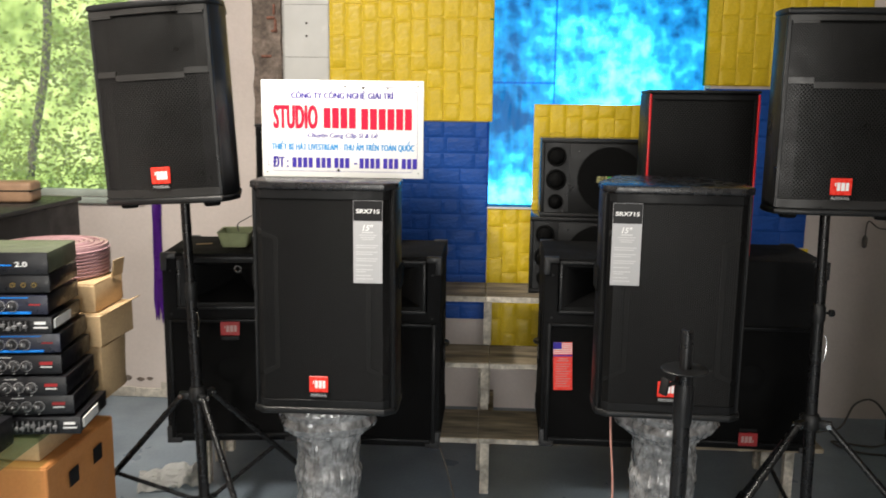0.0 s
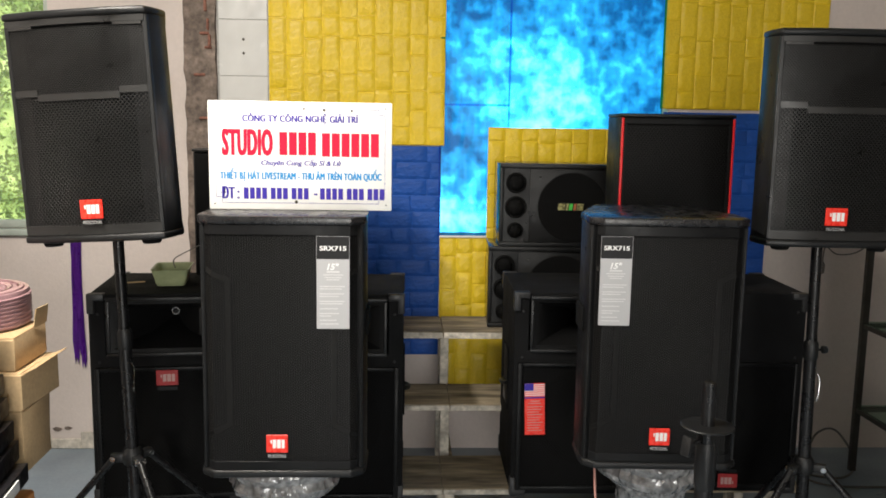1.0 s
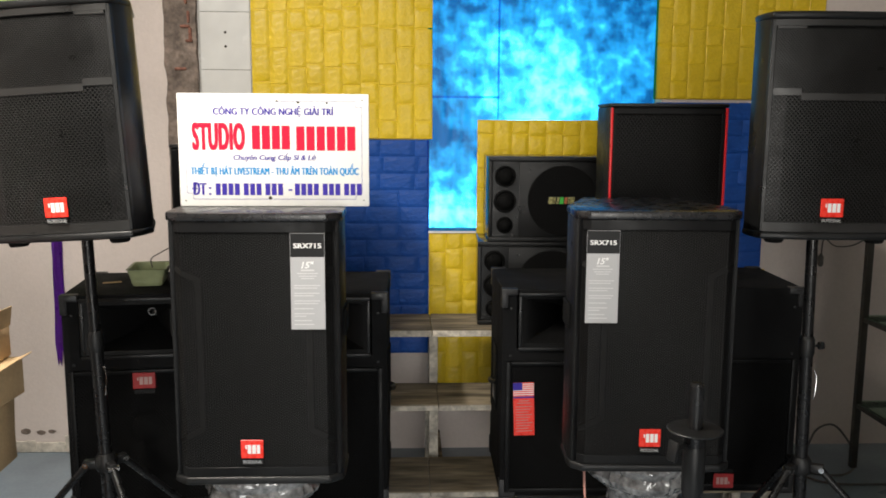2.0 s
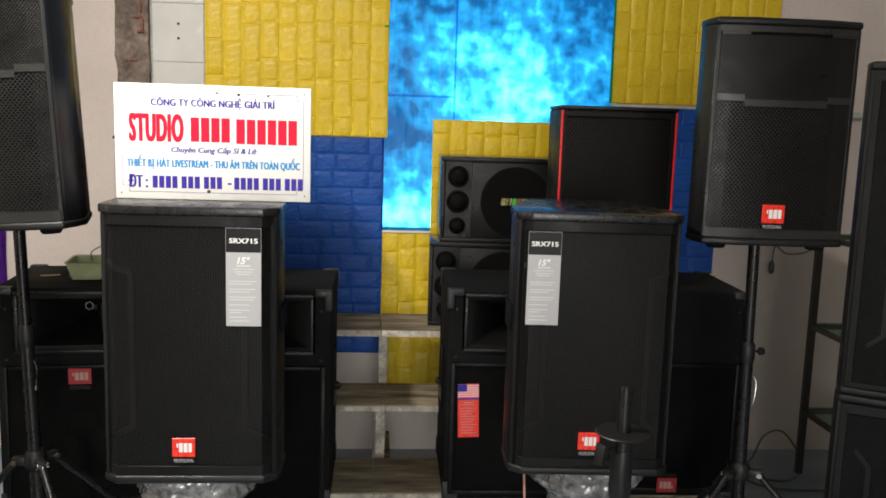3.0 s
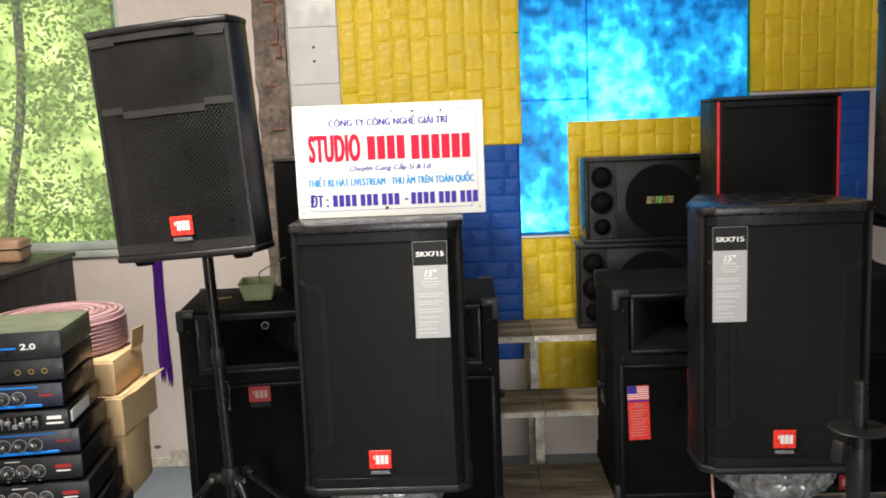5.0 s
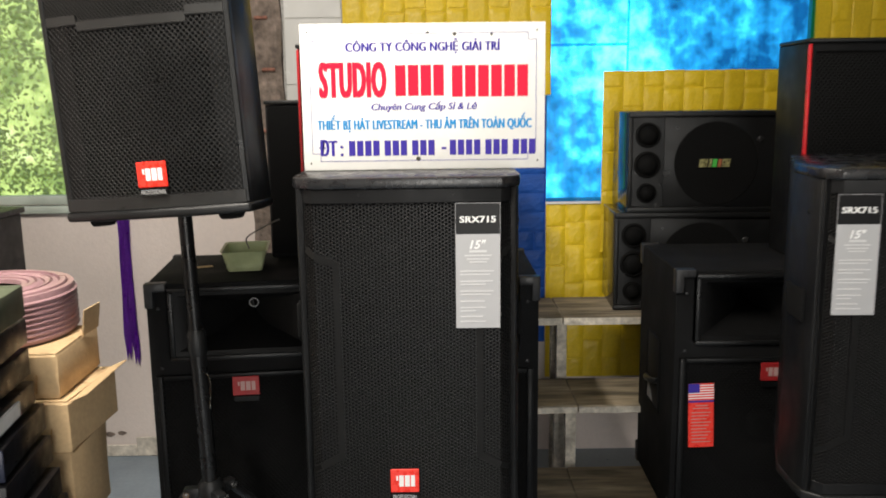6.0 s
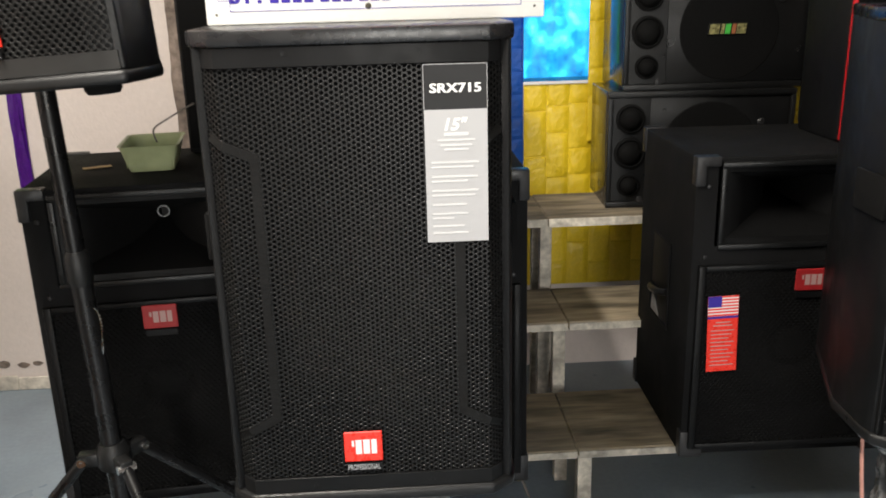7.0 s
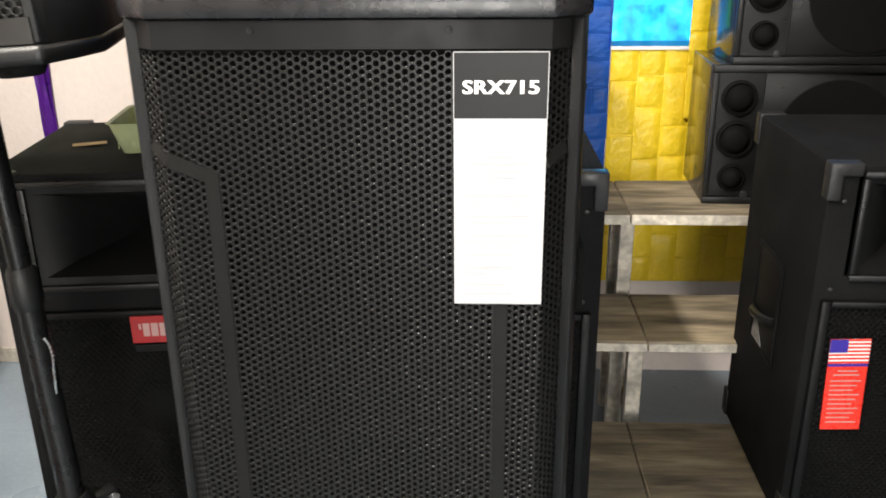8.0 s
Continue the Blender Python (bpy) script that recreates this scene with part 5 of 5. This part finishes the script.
# ---- amplifiers and boxes by the window ----
def amp(m, w, d, h, kind, label):
    a = thing("amplifier", label, "amplifier", m, group="stacked amplifiers")
    part("case", box(-w, 0, 0.006, d, 0.006, h, 0.003), AMPTOP if kind == "display" else AMPFACE, a)
    f = part("front_panel", box(-w - 0.002, 0.002, 0, 0.0055, 0.004, h + 0.001, 0.002), AMPFACE if kind != "knobs_blue" else BOARDBLUE, a)
    for x in (-0.04, -w + 0.04):
        for y in (0.03, d - 0.03):
            part("foot", moved(lathe([(0.010, 0), (0.010, 0.006)], 12), pose(x, y, 0)), FOAM, a, "rubber foot")
    mid = h * 0.52
    if kind == "display":
        part("figures", lettering("2.0", 0.030, 0.013, WHITE, bold=0.02), None, f, "white figures", pose(-0.062, -0.0004, mid))
        part("blue_line", box(-w + 0.02, -0.085, -0.0012, 0, mid - 0.004, mid - 0.001, 0), BLUESTRIP, f)
        part("thin_line", box(-w + 0.02, -0.06, -0.0008, 0, mid - 0.011, mid - 0.0095, 0), BOARDBLUE, f)
    elif kind == "jacks":
        for i in range(3):
            part("jack", moved(annulus(0.0038, 0.0062, 0.004), pose(-0.034 - 0.026 * i, 0, mid)), GOLD, f, "gold microphone jack")
        part("slot", bars([(-0.18, -0.15, mid - 0.004 + 0.005 * i, mid - 0.0015 + 0.005 * i) for i in range(3)]), CORNER, f)
    elif kind == "sliders":
        part("slider_panel", box(-w + 0.02, -0.05, -0.001, 0, 0.009, h - 0.006, 0), BLACKLABEL, f)
        for i in range(12):
            part("slider", join(box(-0.062 - 0.0135 * i, -0.0595 - 0.0135 * i, -0.0018, -0.001, 0.011, h - 0.009, 0), box(-0.066 - 0.0135 * i, -0.0555 - 0.0135 * i, -0.009, -0.0019, mid - 0.004 + 0.006 * math.sin(i * 1.7), mid + 0.004 + 0.006 * math.sin(i * 1.7), 0.001, 1)), SLIDE, f)
        part("print", bars([(-0.04, -0.012, mid + 0.004, mid + 0.011), (-0.042, -0.008, mid - 0.006, mid - 0.002)]), WHITE, f, "unreadable white print")
        part("sticker", box(-0.012, 0.0018, 0.02, 0.13, h * 0.3, h * 0.82, 0), PAPER, a, "white side sticker", pose(0.0018, 0, 0))
    else:
        for i in range(4 if kind == "knobs_red" else 3):
            x = -0.085 - 0.031 * i
            k = part("knob", moved(lathe([(0.0115, 0), (0.0115, 0.004), (0.0095, 0.005), (0.009, 0.015), (0.0075, 0.016)], 20, "Y"), pose(x, 0, mid - 0.002)), KNOB, f, "grey control knob")
            part("dial", moved(annulus(0.0128, 0.0140, 0.0006), pose(x, 0, mid - 0.002)), BADGE, k, "silver dial ring")
            part("pointer", moved(box(-0.0007, 0.0007, -0.0168, -0.0158, 0.001, 0.008, 0), pose(x, 0, mid - 0.002, 0, 40 * math.sin(i * 2.3 + h * 900), 0)), WHITE, k, "white pointer line")
        if kind == "knobs_red":
            part("red_print", bars([(-0.052, -0.020, mid + 0.001, mid + 0.009)]), OLDRED, f, "dark red print")
            part("white_print", bars([(-0.050, -0.022, mid - 0.006, mid - 0.003), (-0.150, -0.12, h - 0.006, h - 0.0045)] + [(-0.087 - 0.031 * i, -0.083 - 0.031 * i, 0.005, 0.0065) for i in range(4)]), WHITE, f, "unreadable white print")
        else:
            part("red_print", bars([(-0.044, -0.016, mid, mid + 0.004)]), OLDRED, f, "dark red print")
            part("blue_strip", box(-w + 0.01, -0.038, -0.004, 0, 0.006, 0.012, 0.001, 1), BLUESTRIP, f, "bright blue trim strip")
            part("blue_line", box(-w + 0.01, -0.045, -0.0012, 0, h - 0.007, h - 0.004, 0), BLUESTRIP, f)
            part("white_print", bars([(-0.185, -0.172, mid, mid + 0.006)]), WHITE, f, "unreadable white print")
    return a


STACK = (("display", 0.060, "black amplifier with olive lid and lit figures"), ("jacks", 0.050, "black mixer unit with three gold jacks"), ("knobs_blue", 0.054, "black amplifier with blue strips and grey knobs"),
         ("sliders", 0.046, "black equalizer with rows of sliders"), ("knobs_blue", 0.054, "black amplifier with blue strips and grey knobs"), ("knobs_red", 0.054, "black amplifier with four knobs and red print"),
         ("knobs_red", 0.054, "black amplifier with four knobs and red print"), ("knobs_red", 0.054, "black amplifier with four knobs and red print"), ("sliders", 0.050, "black slim unit at the foot of the stack"))
TABLE = 0.6755
AMP_X, AMP_Y, AMP_TURN = -1.085, 2.02, 7.0
z = TABLE
for i, (kind, h, label) in enumerate(STACK[::-1]):
    dx = (0.055, 0.036, 0.028, 0.014, 0.010, 0.0, -0.012, -0.008, 0.0)[i]
    amp(pose(AMP_X + dx, AMP_Y + 0.01 * math.sin(i * 2.1), z, 0, 0, AMP_TURN + 1.2 * math.sin(i * 1.9)), 0.36, 0.21, h - 0.0012, kind, label)
    z += h
amp(pose(-1.15, 1.62, TABLE, 0, 0, 2), 0.30, 0.325, 0.078, "jacks", "low black unit at the edge of the glass")

glass_top = whole("glass_top", box(-1.95, -1.125, 1.55, 2.47, TABLE - 0.0105, TABLE - 0.0005, 0.002), GREENGLASS, "green edged glass sheet resting on boxes", "glass sheet")


def carton(x0, x1, y0, y1, z0, z1, mat, label, turn=0.0, category="box", tape=False, group=""):
    cx, cy = (x0 + x1) / 2, (y0 + y1) / 2
    w, d, h = (x1 - x0) / 2, (y1 - y0) / 2, z1 - z0
    c = thing("carton", label, category, pose(cx, cy, z0, 0, 0, turn), group=group)
    bm = box(-w, w, -d, d, 0, h - 0.002, 0.004, 2)
    rng = random.Random(int(cx * 1000 + z0 * 77))
    for v in bm.verts:
        v.co += Vector((rng.uniform(-1, 1), rng.uniform(-1, 1), 0)) * 0.0025
    part("body", bm, mat, c)
    part("flap", join(box(-w + 0.002, w - 0.002, -d + 0.002, -0.002, h - 0.0015, h, 0.0006, 1), box(-w + 0.002, w - 0.002, 0.002, d - 0.002, h - 0.0015, h - 0.0002, 0.0006, 1)), mat, c)
    if tape:
        part("tape", join(box(-w - 0.001, w + 0.001, -0.022, 0.022, h + 0.0002, h + 0.0008, 0), box(w + 0.003, w + 0.0036, -0.022, 0.022, h - 0.07, h + 0.0002, 0)), TAPE, c, "brown packing tape")
    return c


orange = carton(-1.42, -1.105, 1.98, 2.36, 0, 0.60, ORANGE, "tall orange brown carton with black squares", tape=False)
for y, z in ((-0.085, 0.50), (0.055, 0.505)):
    part("black_square", box(0.1615, 0.1635, y, y + 0.05, z, z + 0.045, 0), BLACKLABEL, orange, "black square mark")
part("rim", box(-0.12, 0.12, -0.15, 0.15, 0.6005, 0.664, 0.003), CARD, orange, "folded card rim under the glass")
carton(-1.90, -1.50, 1.62, 2.2, 0, 0.664, ORANGE, "tall orange brown carton under the glass", tape=False)
carton(-1.37, -1.083, 2.265, 2.43, 0.6765, 0.838, CARD, "small brown cardboard carton at the foot of a pile", 1.5, group="cartons in a pile")
second = carton(-1.36, -1.072, 2.265, 2.465, 0.839, 0.933, CARD, "small brown cardboard carton with its flaps standing open", -2.5, group="cartons in a pile")
part("side_flap", moved(box(0, 0.034, -0.098, 0.098, -0.0012, 0.0012, 0.0005, 1), pose(0.143, 0, 0.093, 0, -24, 3)), CARD, second, "bent open flap")
third = carton(-1.355, -1.095, 2.265, 2.46, 0.934, 1.016, CARD, "small brown cardboard carton under a hose coil", 2.0, group="cartons in a pile")
part("side_flap", moved(box(0, 0.05, 0.02, 0.09, -0.0012, 0.0012, 0.0005, 1), pose(0.129, 0, 0.080, 0, -82, -4)), CARD, third, "bent open flap")
for n, c in enumerate((second, third)):
    part("crease", join(*[moved(box(-0.001, 0.001, -0.0014, 0, 0.012, 0.07 - 0.012 * k, 0), pose(0.05 + 0.03 * k - 0.02 * n, -0.1045 + 0.003 * n, 0, 0, 6 * (k - 1), 0)) for k in range(3)]), TAPE, c, "dark creases in the card")


def hose():
    h = thing("hose_coil", "flat mauve hose rolled into a wide coil", "hose", pose(-1.280, 2.405, 1.0195, 0, 0, 0))
    for k in range(7):
        r = 0.065 + 0.0135 * k
        part("turn", lathe([(r, 0.002), (r + 0.011, 0.0), (r + 0.0125, 0.01), (r + 0.0125, 0.080 + 0.002 * (k % 3)), (r + 0.010, 0.088 + 0.003 * (k % 2)), (r + 0.001, 0.088 + 0.002 * (k % 3)), (r, 0.080)], 48), HOSE, h)
    for i in range(8):
        part("ridge", lathe([(0.1585, 0.004 + 0.0095 * i), (0.1620, 0.0065 + 0.0095 * i), (0.1620, 0.009 + 0.0095 * i), (0.1585, 0.0115 + 0.0095 * i)], 48), HOSE, h)


hose()

# dark chest under the window, with a purse on it
chest = thing("chest", "dark grey chest standing under the window", "chest", pose(-2.25, 3.32, 0))
part("body", box(-0.55, 0.44, -0.36, 0.34, 0, 1.085, 0.006), BLACK, chest)
part("lid", box(-0.56, 0.45, -0.37, 0.35, 1.086, 1.105, 0.004), CORNER, chest, "dusty dark lid")
purse = thing("leather_case", "small tan leather case lying on the chest", "case", pose(-1.985, 3.42, 1.1065, 0, 0, 8))
part("body", box(-0.11, 0.11, -0.06, 0.06, 0, 0.085, 0.014, 3), LEATHER, purse)
part("zip", box(-0.1125, 0.1125, -0.0625, 0.0625, 0.046, 0.052, 0.002, 1), BLACKLABEL, purse)


# ---- right hand side: tall speakers, glass shelves, cables ----
def tall_speaker(m, h, label):
    s = thing("tall_speaker", label, "loudspeaker", m, group="stacked tall speakers")
    out = [(-0.235, 0.0), (0.235, 0.0), (0.245, 0.05), (0.22, 0.40), (-0.22, 0.40), (-0.245, 0.05)]
    part("cabinet", prism([(x, max(y, 0.012)) for x, y in out], 0.015, h - 0.015, 0.005), BLACK, s)
    part("top_cap", prism(out, h - 0.023, h, 0.008, 3), PLASTIC, s)
    part("bottom_cap", prism(out, 0, 0.022, 0.008, 3), PLASTIC, s)
    part("grille", perforated("punched_grille", -0.205, 0.205, 0.04, h - 0.055, 0.0125, 0.0040, 0.0, open_share=0.7, mat=STEEL), None, s, "honeycomb punched grille", pose(0, 0.0, 0))
    part("grille_border", join(box(-0.225, 0.225, -0.002, 0.008, h - 0.052, h - 0.024, 0.001, 1), box(-0.225, 0.225, -0.002, 0.008, 0.023, 0.039, 0.001, 1), box(-0.225, -0.206, -0.002, 0.008, 0.0385, h - 0.0515, 0.001, 1), box(0.206, 0.225, -0.002, 0.008, 0.0385, h - 0.0515, 0.001, 1)), STEEL, s)
    part("grille_foam", box(-0.206, 0.206, 0.0075, 0.0115, 0.03, h - 0.045, 0), FOAM, s)
    for sx in (-1, 1):
        part("grille_rib", stripe([(sx * 0.180, h - 0.155), (sx * 0.140, h - 0.20), (sx * 0.140, 0.18), (sx * 0.180, 0.145)], 0.014), STEEL, s, m=pose(0, -0.001, 0))
    return s


tall_speaker(pose(1.497, 2.485, 0.0, 0, 0, -29), 0.79, "tall black speaker at the bottom of a stack")
tall_speaker(pose(1.497, 2.483, 0.791, 0, 0, -30), 0.925, "tall black speaker stacked on another one")


def glass_shelves():
    s = thing("shelf_unit", "dark metal shelf unit with glass shelves", "shelf", pose(0, 0, 0))
    x0, x1, y0, y1 = 1.90, 2.30, 2.95, 3.90
    for x in (x0, x1):
        for y in (y0, y1):
            part("post", box(x - 0.014, x + 0.014, y - 0.014, y + 0.014, 0, 1.115, 0.002, 1), SHELFMETAL, s)
    for z in (0.30, 0.69, 1.09):
        part("rail", join(box(x0 - 0.012, x0 + 0.012, y0 + 0.0145, y1 - 0.0145, z - 0.02, z, 0.002, 1), box(x1 - 0.012, x1 + 0.012, y0 + 0.0145, y1 - 0.0145, z - 0.02, z, 0.002, 1), box(x0 + 0.0125, x1 - 0.0125, y1 - 0.012, y1 + 0.012, z - 0.02, z, 0.002, 1), box(x0 + 0.0125, x1 - 0.0125, y0 - 0.012, y0 + 0.012, z - 0.02, z, 0.002, 1)), SHELFMETAL, s)
        part("glass_shelf", box(x0 - 0.008, x1 + 0.008, y0 - 0.008, y1 + 0.008, z + 0.001, z + 0.007, 0.001, 1), GREENGLASS, s, "greenish glass shelf")


glass_shelves()
for x, y, z, s in ((2.06, 3.62, 0.6975, 1.0), (2.02, 3.50, 0.3075, 0.9), (2.08, 3.30, 0.6975, 1.1)):
    coil = [(0.09 * s * math.cos(k * 0.7) * (1 - 0.01 * k), 0.06 * s * math.sin(k * 0.7), 0.006 + 0.0016 * k) for k in range(28)]
    whole("cable", tube(coil, 0.0045, 6), CABLE, "coiled dark cable lying on a glass shelf", "cable", pose(x, y, z))
ledge = whole("wall_ledge", box(1.98, 2.40, WALL - 0.03, WALL - 0.001, 1.60, 1.625, 0.004), WINFRAME, "pale grey ledge fixed along the wall", "ledge", kind="structure")
carton(2.04, 2.16, 3.72, 3.86, 1.0975, 1.20, PAPER, "small white box on the top glass shelf", 4)
dock = thing("device", "dark device lying on the top glass shelf", "device", pose(2.06, 3.50, 1.0975))
part("case", box(-0.12, 0.12, -0.15, 0.15, 0.004, 0.055, 0.006), BLACK, dock)
part("foot", box(-0.10, 0.10, -0.13, 0.13, 0, 0.0035, 0), FOAM, dock)

plug = thing("cable", "dark power lead hanging with plug from the wall", "cable", pose(1.80, WALL - 0.012, 0))
part("lead", tube(smooth_path([(0.32, 0.0, 1.10), (0.20, -0.006, 0.985), (0.09, -0.008, 0.965), (0.03, -0.006, 1.0), (0.02, -0.006, 0.93)], 8), 0.0035, 6), CABLE, plug)
part("plug", lathe([(0.006, -0.03), (0.012, -0.022), (0.013, 0.015), (0.005, 0.032)], 12), CABLE, plug, "moulded plug", pose(0.02, -0.004, 0.90))
whole("cable", tube(smooth_path([(1.55, 3.95, 0.006), (1.72, 4.02, 0.006), (1.80, 4.05, 0.12), (1.90, 4.06, 0.13), (1.96, 3.98, 0.006), (1.80, 3.80, 0.006), (1.62, 3.85, 0.006), (1.70, 3.72, 0.006), (1.95, 3.70, 0.006)], 8), 0.005, 8), CABLE, "dark cable looped on the floor by the wall", "cable")
whole("cable", tube(smooth_path([(-0.17, 3.175, 0.20), (-0.13, 3.12, 0.10), (-0.10, 3.02, 0.02), (-0.12, 2.9, 0.005), (-0.28, 2.8, 0.005)], 8), 0.0035, 6), CABLE, "thin grey cable hanging to the floor", "cable")
whole("cable", tube(smooth_path([(0.415, 2.70, 0.58), (0.42, 2.685, 0.45), (0.43, 2.66, 0.25), (0.40, 2.60, 0.006), (0.30, 2.5, 0.006)], 8), 0.0035, 6), PINKCABLE, "thin pink cable beside a wrapped column", "cable")


def crumpled():
    bm = bmesh.new()
    n = 14
    grid = [[bm.verts.new(((i / n - 0.5) * 0.24, (k / n - 0.5) * 0.2, 0.004 + 0.05 * abs(noise.noise(Vector((i * 0.33, k * 0.33, 2)))))) for i in range(n + 1)] for k in range(n + 1)]
    for k in range(n):
        for i in range(n):
            bm.faces.new((grid[k][i], grid[k][i + 1], grid[k + 1][i + 1], grid[k + 1][i]))
    bmesh.ops.solidify(bm, geom=bm.faces[:], thickness=0.001)
    return bm


whole("paper", crumpled(), PAPER, "crumpled white plastic sheet on the floor", "paper", pose(-1.27, 3.20, 0.002, 0, 0, 20))


# ---- greenery outside the window ----
def hedge():
    trunks = []
    rng = random.Random(11)
    for k in range(7):
        x, y = -4.2 + 0.55 * k + rng.uniform(-0.1, 0.1), 5.9 + rng.uniform(-0.2, 0.4)
        trunks.append(tube(smooth_path([(x, y, -0.12), (x + rng.uniform(-0.1, 0.1), y, 0.9), (x + rng.uniform(-0.2, 0.2), y, 2.0), (x + rng.uniform(-0.3, 0.3), y, 3.6)], 4), 0.03, 8))
    h = tagged(new("hedge"), "sunlit green climbing hedge outside the window", "hedge", kind="stuff")
    part("stems", join(*trunks), BARK, h)
    verts, faces = [], []
    for k in range(52000):
        x, z = rng.uniform(-4.6, -0.9), rng.uniform(-0.1, 3.9)
        y = 5.75 + rng.uniform(-0.45, 0.7)
        if noise.noise(Vector((x * 1.6, z * 1.6, 3))) < -0.10 - 0.22 * rng.random():
            continue
        s = rng.uniform(0.009, 0.026)
        e = Euler((rng.uniform(-1.1, 1.1), rng.uniform(-1.2, 1.2), rng.uniform(0, 6.28)))
        i = len(verts)
        for p in ((0, -1, 0), (0.55, -0.2, 0.12), (0, 1.1, 0), (-0.55, -0.2, 0.12)):
            v = Vector(p) * s
            v.rotate(e)
            verts.append((x + v.x, y + v.z * 1.0, z + v.y))
        faces.append((i, i + 1, i + 2, i + 3))
    me = bpy.data.meshes.new("leaves")
    me.from_pydata(verts, [], faces)
    me.materials.append(LEAF)
    part("leaves", me, None, h)


hedge()

# ---- many small pieces: tiles and foam bricks ----
tile_mesh = mesh_of("tile", box(-0.1075, 0.1075, -0.004, 0, -0.1215, 0.1215, 0.0012, 1), TILE)
for k in range(10):
    part("tile", tile_mesh, None, tiles, m=pose(-0.8915, WALL - 0.0062, 0.146 + 0.246 * k))
part("peg_hole", join(*[moved(lathe([(0.006, 0), (0.005, 0.001), (0.002, 0.0012)], 10, "Y"), pose(-0.89, WALL - 0.0103, z)) for z in (1.845, 1.905)]), RUST, tiles, "small dark drill holes")

foam_panel(-0.778, 0.012, 1.449, 2.24, YELLOW, "yellow foam wall panel with brick relief", True, 1, WALL - 0.010)
foam_panel(-0.778, 0.012, 2.245, 2.895, YELLOW, "yellow foam wall panel with brick relief", True, 2, WALL - 0.010)
foam_panel(-0.775, -0.003, 0.465, 1.445, BLUE, "blue foam wall panel with brick relief", False, 3, WALL - 0.002)
foam_panel(0.0, 0.77, 0.315, 1.034, YELLOW, "yellow foam wall panel under the filmed window", True, 4, WALL - 0.002)
foam_panel(0.213, 0.985, 0.83, 1.535, YELLOW, "yellow foam wall panel over the window's foot", True, 5, WALL - 0.019)
foam_panel(1.004, 1.768, 1.632, 2.40, YELLOW, "yellow foam wall panel with upright brick relief", True, 6, WALL - 0.002)
foam_panel(1.02, 1.538, 0.862, 1.618, BLUE, "blue foam wall panel with brick relief", False, 7, WALL - 0.002)
foam_panel(1.02, 1.56, 0.62, 0.857, YELLOW, "yellow foam wall panel mostly hidden behind cabinets", True, 8, WALL - 0.002)
